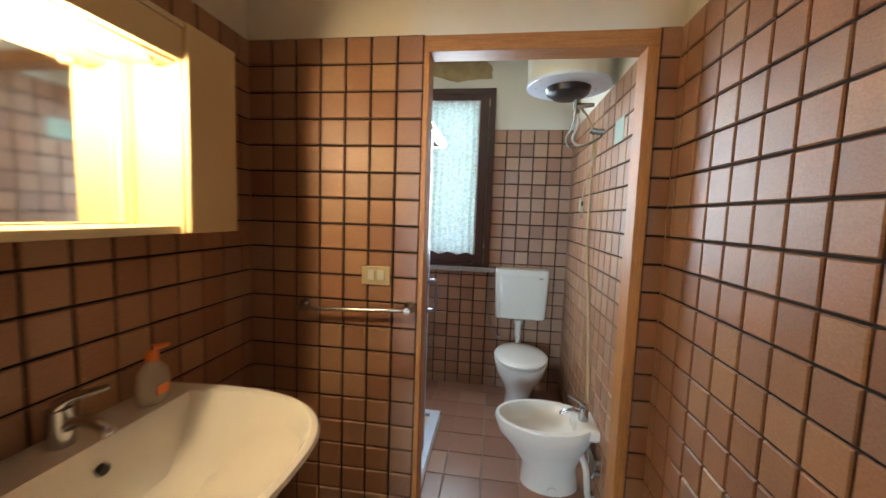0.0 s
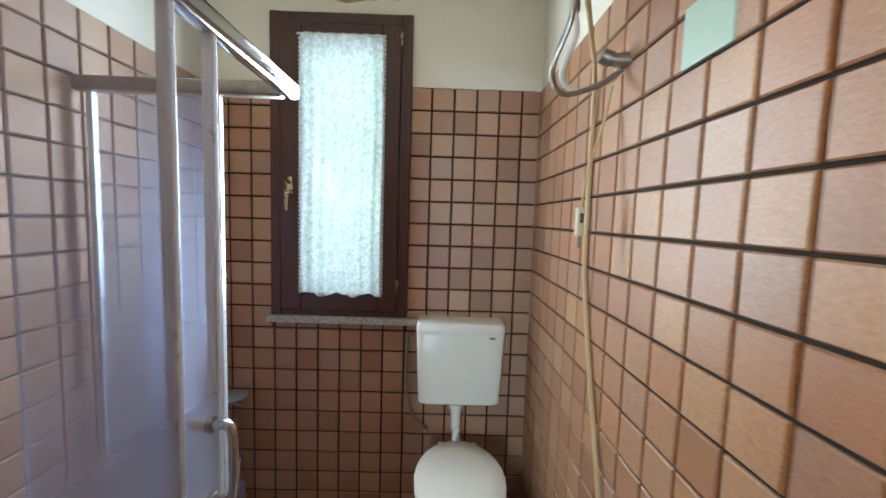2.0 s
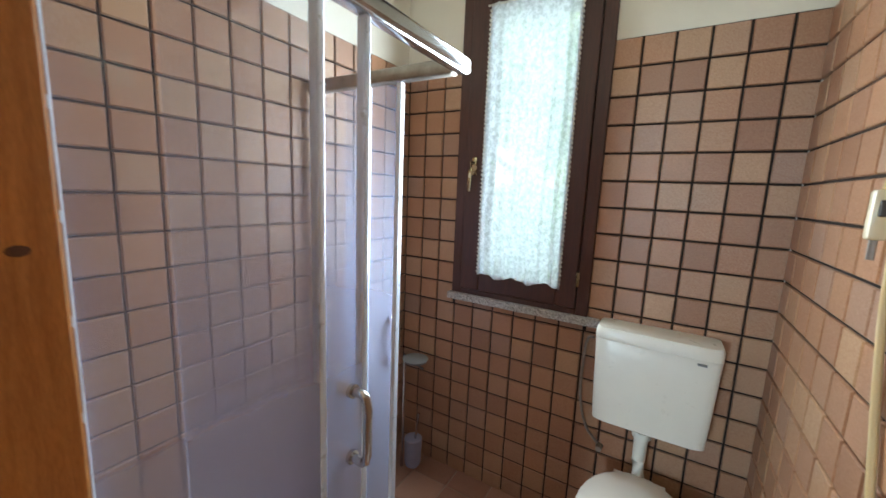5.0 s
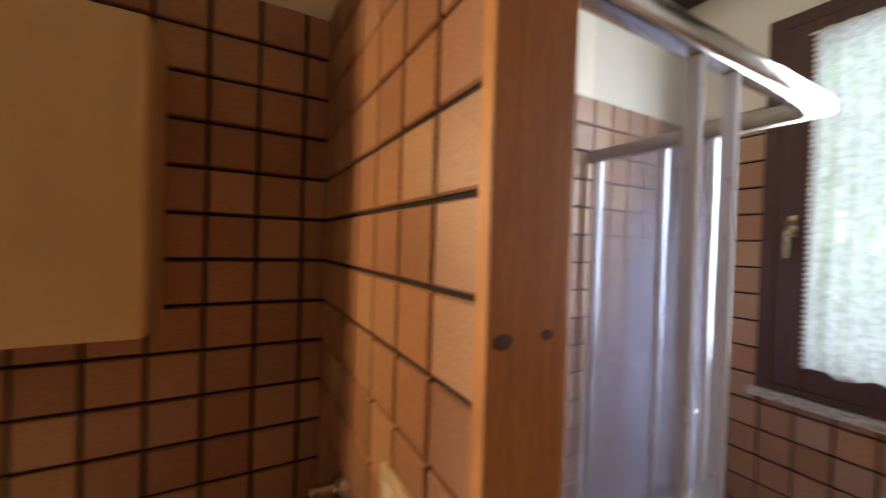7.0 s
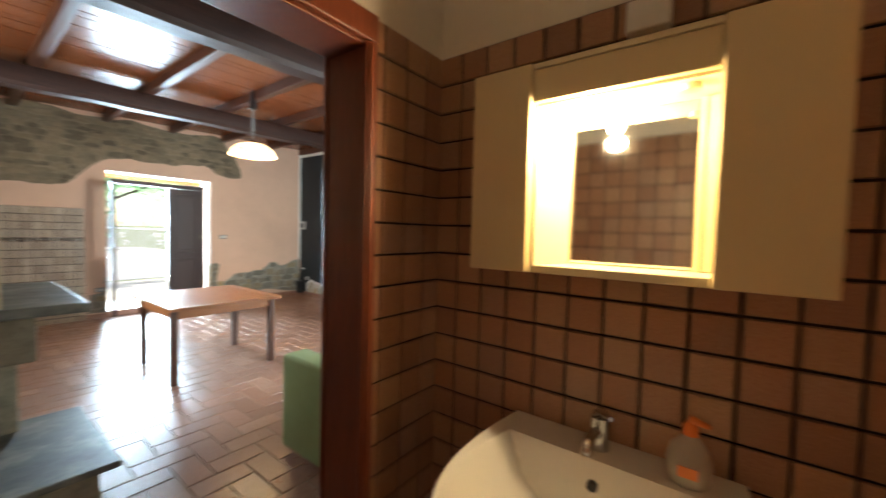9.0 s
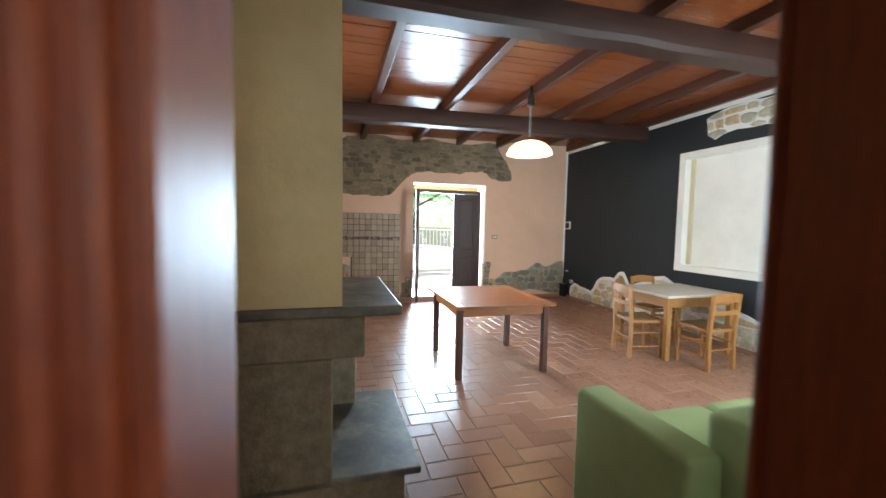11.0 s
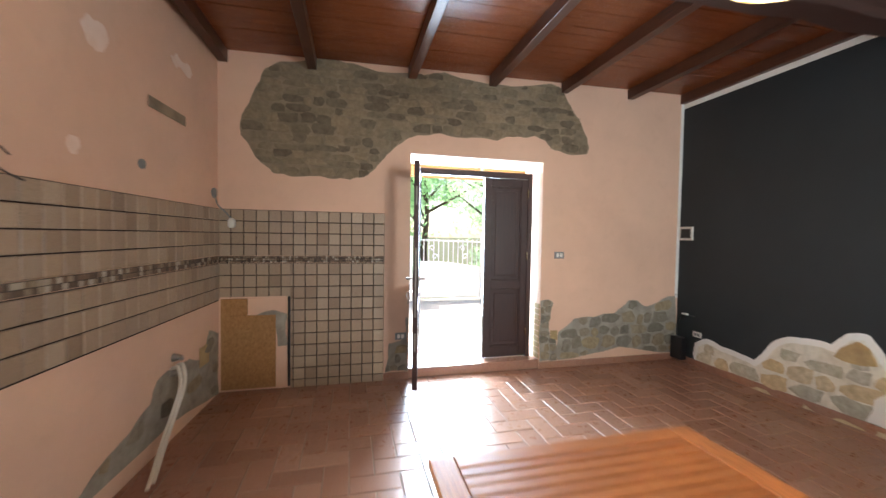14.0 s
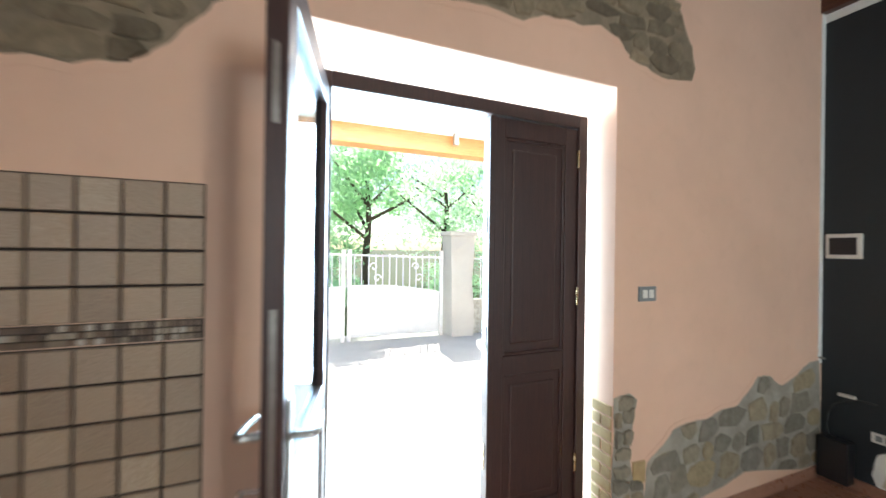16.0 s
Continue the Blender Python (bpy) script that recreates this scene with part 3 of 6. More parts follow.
ROOM["origin"] = KITCHEN
KWIN = (-3.64, -2.45, 0.955, 2.22)
kitchen = wall("wall_kitchen", "x", XK, XK + 0.42, YF - 0.4, YL + 0.1, 0, 3.3, M["pink_plaster"], "pink plastered kitchen wall with a window", [KWIN])
ROOM["origin"] = LIVING
RDOOR = (-1.722, -0.263, 0, 2.275)
front = wall("wall_front", "y", YF, YF - 0.42, XD - 0.4, XK, 0, 3.3, M["pink_plaster"], "pink plastered front wall with the entrance doorway", [RDOOR])
HATCH = (-3.51, -2.01, 0.985, 2.47)
dark = wall("wall_dark", "x", XD, XD - 0.30, YF, YL, 0, 3.3, M["dark_paint"], "wall painted nearly black with a white blind niche", [HATCH])
wall("wall_dark_back", "x", XD - 0.12, XD - 0.5, YF - 0.4, YL, 0, 3.3, M["white_paint"], "white back of the blind niche")

tagged(part("floor_bed", cube(XD - 0.4, XK + 0.8, YF - 0.42, YL, -0.12, -0.004), M["grout_floor"]), "pale mortar bed under the living room tiles", "floor", kind="structure")
ROOM["origin"] = BATH
tagged(part("floor_bath_bed", cube(XW - 0.1, XE + 0.3, YL, YP, -0.12, -0.004), M["grout_floor"]), "mortar bed under the washroom tiles", "floor", kind="structure")
tagged(part("floor_bath_bed_inner", cube(XW - 0.1, XI + 0.3, YP, YB, -0.12, STEP - 0.004), M["grout_floor"]), "raised mortar bed under the inner bath tiles", "floor", kind="structure")
ROOM["origin"] = LIVING

# timber ceiling: beams along x, rafters along y, boards on top; it rises a little towards the dark wall
RISE = 0.022


def ceil_z(x):
    return 2.985 - RISE * (x - 0.6)


bm = bmesh.new()
rng = random.Random(3)
y = YL
while y > YF:
    w = 0.105
    lo = y - w + 0.004
    for x0, x1 in ((XD, -1.4), (-1.4, XK + 0.5)):
        d = rng.uniform(-0.003, 0.003)
        a = [(x0, lo, ceil_z(x0) + 0.11 + d), (x1, lo, ceil_z(x1) + 0.11 + d), (x1, y, ceil_z(x1) + 0.11 + d), (x0, y, ceil_z(x0) + 0.11 + d)]
        loft(bm, [a, [(p[0], p[1], p[2] + 0.03) for p in a]])
    y -= w
tagged(part("ceiling_boards", bm, M["plank_wood"]), "varnished reddish-brown timber ceiling boards", "ceiling", kind="structure")
tagged(part("ceiling_deck", cube(XD - 0.3, XK + 0.9, YF - 0.4, YL, 3.24, 3.36), M["dark_wood"]), "roof deck over the ceiling boards", "ceiling", kind="structure")


def rafter(x):
    bm = bmesh.new()
    z = ceil_z(x)
    box(bm, x - 0.04, x + 0.04, YF, YL, z, z + 0.108, 0.006)
    return tagged(part("rafter", bm, M["rafter_wood"]), "dark stained square ceiling rafter", "rafter", "rafters across the beams", "structure")


for x in (1.425, 0.675, -0.265, -1.115, -1.95, -2.80, -3.54):
    rafter(x)


def beam(y, w, h, seed):
    """A heavy, slightly uneven squared log from wall to wall."""
    rng = random.Random(seed)
    rings = []
    n = 14
    for i in range(n + 1):
        x = XD + (XK + 0.3 - XD) * i / n
        zt = ceil_z(x) - 0.002
        dy, dz, k = rng.uniform(-0.008, 0.008), rng.uniform(-0.008, 0.008), rng.uniform(0.95, 1.05)
        zt2 = zt
        prof = [(-w / 2 + 0.03, zt2 - h), (w / 2 - 0.03, zt2 - h), (w / 2, zt2 - h + 0.035), (w / 2, zt2 - 0.03), (w / 2 - 0.02, zt2), (-w / 2 + 0.02, zt2), (-w / 2, zt2 - 0.03), (-w / 2, zt2 - h + 0.035)]
        rings.append([(x, y + dy + a * k, zt2 + (b - zt2) * k + (dz if b < zt2 - h / 2 else 0)) for a, b in prof])
    return tagged(part("ceiling_beam", loft(bmesh.new(), rings), M["beam_wood"], smooth=True), "heavy dark squared log beam under the rafters", "beam", "main beams", "structure")


beam(-4.30, 0.22, 0.21, 5)
beam(-1.72, 0.22, 0.21, 6)

# skirting and step of terracotta
sk = thing("baseboard_front", "terracotta tile skirting along the front wall", "baseboard", kind="structure")
part("skirting", cube(XD, RDOOR[0], YF, YF + 0.012, 0, 0.075, 0.003), M["floor_tile"], sk)
part("skirting", cube(RDOOR[1], -0.012, YF, YF + 0.012, 0, 0.075, 0.003), M["floor_tile"], sk)
sk2 = thing("baseboard_dark", "terracotta tile skirting along the dark wall", "baseboard", kind="structure")
part("skirting", cube(XD, XD + 0.012, YF + 0.012, YL, 0, 0.075, 0.003), M["floor_tile"], sk2)
tagged(part("doorstep", cube(RDOOR[0], RDOOR[1], YF - 0.42, YF - 0.01, 0, 0.10, 0.006), M["floor_tile"]), "raised terracotta doorstep in the entrance", "step", kind="structure")
tagged(part("trim_corner", cube(XD + 0.0, XD + 0.04, YF + 0.0, YF + 0.004, 0.75, 3.08), M["white_paint"]), "white painted stripe in the wall corner", "trim", kind="structure")
tagged(part("trim_top", cube(XD, XD + 0.004, YF, YL, 3.02, 3.078), M["white_paint"]), "white painted stripe under the ceiling", "trim", kind="structure")
tr = thing("trim_niche", "white painted border round the blind niche", "trim", kind="structure")
for a in ((HATCH[0] - 0.085, HATCH[0], HATCH[2] - 0.085, HATCH[3] + 0.085), (HATCH[1], HATCH[1] + 0.085, HATCH[2] - 0.085, HATCH[3] + 0.085)):
    part("border", cube(XD, XD + 0.004, *a), M["white_paint"], tr)
for z0, z1 in ((HATCH[2] - 0.085, HATCH[2]), (HATCH[3], HATCH[3] + 0.085)):
    part("border", cube(XD, XD + 0.004, HATCH[0], HATCH[1], z0, z1), M["white_paint"], tr)
for y0, y1 in ((HATCH[0] + 0.001, HATCH[0] + 0.007), (HATCH[1] - 0.007, HATCH[1] - 0.001)):
    part("lining", cube(XD - 0.119, XD - 0.001, y0, y1, HATCH[2] + 0.008, HATCH[3] - 0.008), M["white_paint"], tr)
for z0, z1 in ((HATCH[2] + 0.001, HATCH[2] + 0.007), (HATCH[3] - 0.007, HATCH[3] - 0.001)):
    part("lining", cube(XD - 0.119, XD - 0.001, HATCH[0] + 0.001, HATCH[1] - 0.001, z0, z1), M["white_paint"], tr)
part("reveal_strip", cube(XD - 0.119, XD - 0.10, HATCH[0] + 0.008, HATCH[0] + 0.07, HATCH[2] + 0.008, HATCH[3] - 0.008, 0.002), M["beige_plastic"], tr)
# ---- washroom and bath ----
ROOM["origin"] = BATH
fr = thing("door_frame_bath", "varnished knotty pine frame lining the bath doorway", "door frame", kind="structure")
part("jamb", cube(0.930, 0.951, YP - 0.022, YN + 0.006, 0, 2.030, 0.003), M["pine"], fr)
part("jamb", cube(1.706, 1.747, YP - 0.022, YN + 0.006, 0, 2.030, 0.003), M["pine"], fr)
part("head", cube(0.930, 1.747, YP - 0.022, YN + 0.006, 2.030, 2.087, 0.003), M["pine_flat"], fr)
knots = random.Random(8)
for y, z in ((1.86, 0.62), (1.816, 1.453), (1.867, 1.455), (1.84, 1.85)):
    bm = bmesh.new()
    bmesh.ops.create_uvsphere(bm, u_segments=10, v_segments=6, radius=knots.uniform(0.007, 0.010), matrix=Matrix.Translation((0.9508, y, z)) @ Matrix.Diagonal((0.06, 1.3, 0.8, 1)))
    part("knot", bm, M["knot_wood"], fr, "dark knot in the pine", True)

df = thing("door_frame_washroom", "reddish-brown varnished wooden door lining with moulded casing", "door frame", kind="structure")
for x0, x1 in ((0.56, 0.588), (1.329, 1.357)):
    part("jamb", cube(x0, x1, YL - 0.01, YS + 0.01, 0, 2.0, 0.004), M["mahogany"], df)
for a, b in ((0.548, 0.594), (1.343, 1.42)):
    for y0, y1 in ((YS + 0.0102, YS + 0.028), (YL - 0.028, YL - 0.0102)):
        part("casing", cube(a, b, y0, y1, 0, 2.0095, 0.006), M["mahogany"], df)
    part("moulding", cube(a + 0.02, a + 0.038, YS + 0.0282, YS + 0.038, 0, 2.005, 0.005), M["mahogany"], df)
part("head", cube(0.56, 1.357, YL - 0.01, YS + 0.01, 2.0005, 2.035, 0.004), M["mahogany"], df)
for y0, y1 in ((YS + 0.0102, YS + 0.029), (YL - 0.029, YL - 0.0102)):
    part("casing", cube(0.548, 1.42, y0, y1, 2.01, 2.092, 0.006), M["mahogany"], df)

part("strike_plate", cube(1.3265, 1.3285, 0.335, 0.358, 0.94, 1.10, 0.0), M["brass"], df, "dull brass strike plate")

# window with net curtain
wi = thing("window_1", "tall narrow dark brown wooden window, closed", "window", kind="structure")
for a in ((0.525, 0.572), (1.128, 1.178)):
    part("frame", cube(*a, YB - 0.022, YB + 0.05, 1.017, 2.425, 0.004), M["window_wood"], wi)
part("frame", cube(0.572, 1.128, YB - 0.021, YB + 0.05, 2.375, 2.424, 0.004), M["window_wood"], wi)
part("frame", cube(0.572, 1.128, YB - 0.021, YB + 0.05, 1.017, 1.05, 0.004), M["window_wood"], wi)
for a in ((0.574, 0.672), (1.04, 1.126)):
    part("sash", cube(*a, YB - 0.032, YB + 0.03, 1.052, 2.373, 0.006), M["window_wood"], wi)
for z in ((1.052, 1.14), (2.31, 2.373)):
    part("sash", cube(0.672, 1.04, YB - 0.031, YB + 0.03, *z, 0.006), M["window_wood"], wi)
pane = part("pane", cube(0.672, 1.04, YB - 0.002, YB + 0.004, 1.14, 2.31), M["pane"], wi)
pane.visible_shadow = False
hd = bmesh.new()
box(hd, 0.612, 0.636, YB - 0.042, YB - 0.032, 1.60, 1.68, 0.004)
tube(hd, [(0.624, YB - 0.034, 1.655), (0.624, YB - 0.07, 1.655), (0.622, YB - 0.075, 1.62), (0.618, YB - 0.072, 1.55), (0.617, YB - 0.068, 1.525)], [0.009, 0.009, 0.010, 0.009, 0.006], 10)
part("handle", hd, M["brass"], wi, "pale brass window handle", True)
for z in (1.15, 2.28):
    part("hinge", tube(bmesh.new(), [(1.129, YB - 0.036, z), (1.129, YB - 0.036, z + 0.06)], 0.007, 8), M["brass"], wi)
tagged(part("window_sill_1", cube(0.51, 1.228, YB - 0.045, YB + 0.03, 0.99, 1.024, 0.004), M["granite"]), "speckled grey granite window sill", "sill", kind="structure")

bm = bmesh.new()
cols, rows = 60, 24
grid = []
for j in range(rows + 1):
    z = 1.132 + (2.325 - 1.132) * j / rows
    row = []
    for i in range(cols + 1):
        s = i / cols
        amp = 0.004 + 0.006 * (1 - j / rows)
        low = 0.010 * math.sin(s * 17) if j == 0 else 0
        row.append(bm.verts.new((0.668 + 0.389 * s, YB - 0.042 + amp * math.sin(s * 46 + 0.7 * math.sin(j * 0.3)), z + low)))
    grid.append(row)
for j in range(rows):
    for i in range(cols):
        bm.faces.new((grid[j][i], grid[j][i + 1], grid[j + 1][i + 1], grid[j + 1][i]))
cu = thing("net_curtain", "white lace net curtain on the window sash", "curtain")
part("cloth", bm, M["lace"], cu, smooth=True)
part("rod", tube(bmesh.new(), [(0.655, YB - 0.042, 2.318), (1.06, YB - 0.042, 2.318)], 0.004, 8), M["white_plastic"], cu)
for x in (0.668, 1.057):
    bm = bmesh.new()
    for i in range(62):
        bmesh.ops.create_uvsphere(bm, u_segments=6, v_segments=4, radius=0.006, matrix=Matrix.Translation((x, YB - 0.042, 1.15 + i * 0.0188)))
    part("scalloped_edge", bm, M["white_plastic"], cu)

# timber beam under the bath ceiling, over the window
bm = bmesh.new()
box(bm, XW + 0.002, XI - 0.002, YB - 0.20, YB - 0.012, 2.64, CEIL + 0.19, 0.012)
tagged(part("ceiling_beam_bath", bm, M["beam_wood"]), "dark stained timber beam above the bath window", "beam", kind="structure")

# bare plaster patch over the window
pp = outline([(0.62, 2.56), (0.60, 2.64), (0.80, 2.66), (1.08, 2.66), (1.14, 2.58), (1.14, 2.50), (1.0, 2.49), (0.74, 2.51)], 0.12, 4)
tagged(part("plaster_patch", slab(pp, lambda u, z, d: (u, YB - d, z), 0, 0.004), M["brick"]), "ochre patch of bare old plaster above the window", "plaster patch", kind="structure")

# toilet, cistern, bidet
wc = thing("toilet", "white ceramic toilet with closed lid", "toilet")
rings = [ring(1.44, 3.19, 0.0, 0.105, 0.155), ring(1.44, 3.19, 0.03, 0.10, 0.15), ring(1.44, 3.17, 0.14, 0.09, 0.15), ring(1.44, 3.13, 0.24, 0.125, 0.20), ring(1.44, 3.10, 0.33, 0.17, 0.245), ring(1.44, 3.09, 0.385, 0.182, 0.255), ring(1.44, 3.09, 0.40, 0.176, 0.25)]
part("bowl", loft(bmesh.new(), rings), M["ceramic"], wc, smooth=True)
part("seat", loft(bmesh.new(), [ring(1.44, 3.08, 0.402, 0.184, 0.25), ring(1.44, 3.08, 0.416, 0.188, 0.254), ring(1.44, 3.08, 0.422, 0.182, 0.248)]), M["cistern_plastic"], wc, smooth=True)
part("lid", loft(bmesh.new(), [ring(1.44, 3.085, 0.428, 0.186, 0.252), ring(1.44, 3.085, 0.444, 0.19, 0.256), ring(1.44, 3.085, 0.452, 0.178, 0.244), ring(1.44, 3.085, 0.457, 0.12, 0.18)]), M["ceramic"], wc, smooth=True)
for x in (1.37, 1.51):
    part("hinge", tube(bmesh.new(), [(x - 0.02, 3.325, 0.432), (x + 0.02, 3.325, 0.432)], 0.012, 10), M["ceramic"], wc)

ci = thing("cistern", "cream plastic flushing cistern on the tiled wall", "cistern")
body = [ring(1.437, 3.345, z, rx, ry, 40, 7, YB - 0.012) for z, rx, ry in ((0.647, 0.175, 0.05), (0.657, 0.188, 0.064), (0.72, 0.192, 0.068), (0.985, 0.203, 0.074), (0.99, 0.200, 0.072))]
part("tank", loft(bmesh.new(), body), M["cistern_plastic"], ci, smooth=True)
part("lid", loft(bmesh.new(), [ring(1.437, 3.343, z, rx, ry, 40, 7, YB - 0.012) for z, rx, ry in ((0.991, 0.204, 0.076), (1.023, 0.204, 0.076), (1.036, 0.198, 0.07))]), M["cistern_plastic"], ci, smooth=True)
part("push_plate", cube(1.565, 1.593, 3.263, 3.273, 0.972, 0.979, 0.002), M["grey_plastic"], ci)
part("flush_pipe", tube(bmesh.new(), [(1.43, 3.36, 0.63), (1.43, 3.36, 0.50), (1.435, 3.34, 0.44), (1.44, 3.30, 0.40)], [0.026, 0.024, 0.024, 0.026], 14), M["cistern_plastic"], ci, smooth=True)
part("collar", tube(bmesh.new(), [(1.43, 3.36, 0.60), (1.43, 3.36, 0.625)], 0.034, 14), M["cistern_plastic"], ci, smooth=True)
fh = thing("cistern_feed_hose", "thin braided water hose beside the cistern", "hose")
part("hose", tube(bmesh.new(), curve_points([(1.215, 3.39, 0.95), (1.19, 3.395, 0.93), (1.18, 3.40, 0.80), (1.185, 3.40, 0.66), (1.22, 3.40, 0.54), (1.28, 3.405, 0.47)]), 0.006, 8), M["dull_metal"], fh, smooth=True)
part("valve", tube(bmesh.new(), [(1.28, 3.42, 0.47), (1.28, 3.375, 0.47)], [0.016, 0.012], 10), M["dull_metal"], fh)

bi = thing("bidet", "white ceramic bidet standing off the side wall", "bidet")
C = (1.53, 2.33)


def bring(z, cx, rx, ry):
    return ring(cx, C[1], z, rx, ry, 32)


outer = [bring(0.0, 1.56, 0.155, 0.115), bring(0.02, 1.56, 0.15, 0.11), bring(0.16, 1.555, 0.14, 0.105), bring(0.25, 1.54, 0.19, 0.14), bring(0.33, 1.525, 0.245, 0.178), bring(0.385, 1.52, 0.258, 0.188), bring(0.40, 1.52, 0.252, 0.183), bring(0.402, 1.50, 0.215, 0.155), bring(0.385, 1.49, 0.20, 0.145), bring(0.31, 1.48, 0.165, 0.12), bring(0.27, 1.48, 0.08, 0.06), bring(0.265, 1.48, 0.02, 0.02)]
part("bowl", loft(bmesh.new(), outer), M["ceramic"], bi, smooth=True)
part("tap_ledge", cube(1.66, 1.782, 2.22, 2.44, 0.34, 0.402, 0.02, 4), M["ceramic"], bi, smooth=True)
part("drain_cover", tube(bmesh.new(), [(1.56, 2.218, 0.07), (1.56, 2.208, 0.07)], 0.022, 14), M["ceramic"], bi)
bt = thing("bidet_tap", "chrome single-lever tap on the bidet", "tap")
bm = tube(bmesh.new(), [(1.715, 2.33, 0.40), (1.715, 2.33, 0.47)], [0.026, 0.022], 14)
part("body", bm, M["chrome"], bt, smooth=True)
part("spout", tube(bmesh.new(), [(1.71, 2.33, 0.435), (1.66, 2.33, 0.452), (1.61, 2.33, 0.435), (1.60, 2.33, 0.42)], 0.011, 10), M["chrome"], bt, smooth=True)
part("lever", tube(bmesh.new(), [(1.715, 2.33, 0.475), (1.69, 2.33, 0.50), (1.63, 2.33, 0.525)], [0.016, 0.010, 0.006], 10), M["chrome"], bt, smooth=True)
bs = thing("bidet_supply", "tangled supply pipes and trap beside the bidet", "pipe")
part("hose", tube(bmesh.new(), curve_points([(1.71, 2.30, 0.36), (1.735, 2.25, 0.26), (1.72, 2.24, 0.15), (1.75, 2.25, 0.08)]), 0.007, 8), M["dull_metal"], bs, smooth=True)
part("hose", tube(bmesh.new(), curve_points([(1.72, 2.32, 0.34), (1.755, 2.22, 0.24), (1.74, 2.20, 0.18), (1.765, 2.22, 0.20)]), 0.007, 8), M["dull_metal"], bs, smooth=True)
part("trap", tube(bmesh.new(), curve_points([(1.69, 2.30, 0.27), (1.72, 2.24, 0.20), (1.74, 2.24, 0.05), (1.775, 2.24, 0.04)]), 0.016, 10), M["white_plastic"], bs, smooth=True)
for z in (0.20, 0.26):
    part("valve", tube(bmesh.new(), [(1.782, 2.20, z), (1.75, 2.20, z)], [0.018, 0.013], 10), M["dull_metal"], bs)

# water heater with its pipes and cable
wh = thing("water_heater", "cream enamel cylindrical water heater hung on the wall", "water heater")
HX, HY = 1.555, 2.45
part("tank", lathe(bmesh.new(), [(0.10, 2.105), (0.198, 2.108), (0.206, 2.118), (0.206, 2.84), (0.19, 2.86)], HX, HY, 48), M["enamel"], wh, smooth=True)
part("rim", lathe(bmesh.new(), [(0.200, 2.102), (0.209, 2.106), (0.209, 2.121), (0.20, 2.124)], HX, HY, 48), M["aluminium"], wh, smooth=True)
part("bottom_cap", lathe(bmesh.new(), [(0.02, 2.05), (0.075, 2.054), (0.105, 2.074), (0.114, 2.104)], HX, HY, 36), M["black_plastic"], wh, "black plastic cover under the tank", True)
for dx, dy in ((0.05, 0.02), (0.07, 0.08)):
    part("pipe_stub", tube(bmesh.new(), [(HX + dx, HY + dy, 2.106), (HX + dx, HY + dy, 2.0)], 0.012, 10), M["dull_metal"], wh, smooth=True)
part("safety_valve", tube(bmesh.new(), [(HX + 0.05, HY + 0.02, 2.02), (HX + 0.14, HY + 0.03, 2.03)], [0.016, 0.011], 10), M["chrome"], wh, smooth=True)
part("bracket", cube(XI - 0.035, XI - 0.012, HY - 0.06, HY + 0.06, 2.55, 2.62), M["dull_metal"], wh)
hp = thing("heater_pipes", "flexible steel pipes looping from heater to wall valve", "pipe")
part("pipe", tube(bmesh.new(), curve_points([(HX + 0.05, HY + 0.02, 2.0), (HX + 0.045, HY + 0.03, 1.95), (HX + 0.02, HY + 0.06, 1.86), (HX + 0.06, HY + 0.10, 1.82), (HX + 0.15, HY + 0.12, 1.85), (XI - 0.02, 2.57, 1.89)]), 0.007, 8), M["dull_metal"], hp, smooth=True)
part("pipe", tube(bmesh.new(), curve_points([(HX + 0.07, HY + 0.08, 2.0), (HX + 0.08, HY + 0.09, 1.95), (HX + 0.06, HY + 0.12, 1.87), (HX + 0.11, HY + 0.14, 1.84), (XI - 0.04, 2.58, 1.87), (XI - 0.03, 2.57, 1.89)]), 0.007, 8), M["hose_white"], hp, smooth=True)
part("valve", tube(bmesh.new(), [(XI, 2.57, 1.912), (XI - 0.05, 2.57, 1.912)], [0.022, 0.014], 12), M["dull_metal"], hp, smooth=True)
part("valve_knob", tube(bmesh.new(), [(XI - 0.05, 2.57, 1.912), (XI - 0.075, 2.57, 1.922)], [0.020, 0.018], 12), M["dull_metal"], hp, smooth=True)
cb = thing("drain_hose", "beige plastic hose hanging from heater to bidet", "hose")
part("hose", tube(bmesh.new(), curve_points([(HX + 0.08, HY + 0.03, 2.01), (1.70, 2.62, 2.0), (1.755, 2.72, 1.93), (1.764, 2.735, 1.75), (1.764, 2.735, 1.55), (1.764, 2.725, 1.35), (1.764, 2.645, 1.08), (1.762, 2.56, 0.86), (1.755, 2.42, 0.45)]), 0.0065, 10), M["hose_beige"], cb, smooth=True)
ps = thing("cord_switch", "small beige pull switch on a brown cord", "switch")
part("cord", tube(bmesh.new(), curve_points([(XI - 0.03, 2.60, 1.86), (1.735, 2.60, 1.75), (1.71, 2.605, 1.65), (1.693, 2.597, 1.55)]), 0.004, 8), M["hose_beige"], ps, smooth=True)
part("body", cube(1.681, 1.703, 2.586, 2.608, 1.475, 1.55, 0.005), M["beige_plastic"], ps, smooth=True)
part("button", cube(1.687, 1.697, 2.582, 2.588, 1.51, 1.535, 0.002), M["black_plastic"], ps)
part("tail", tube(bmesh.new(), [(1.692, 2.597, 1.475), (1.692, 2.597, 1.445)], 0.005, 8), M["dull_metal"], ps)
tagged(part("cover_plate", cube(XI - 0.014, XI - 0.008, 2.215, 2.345, 1.80, 1.912, 0.003), M["green_plastic"]), "pale green plastic cover plate on the tiles", "cover plate")

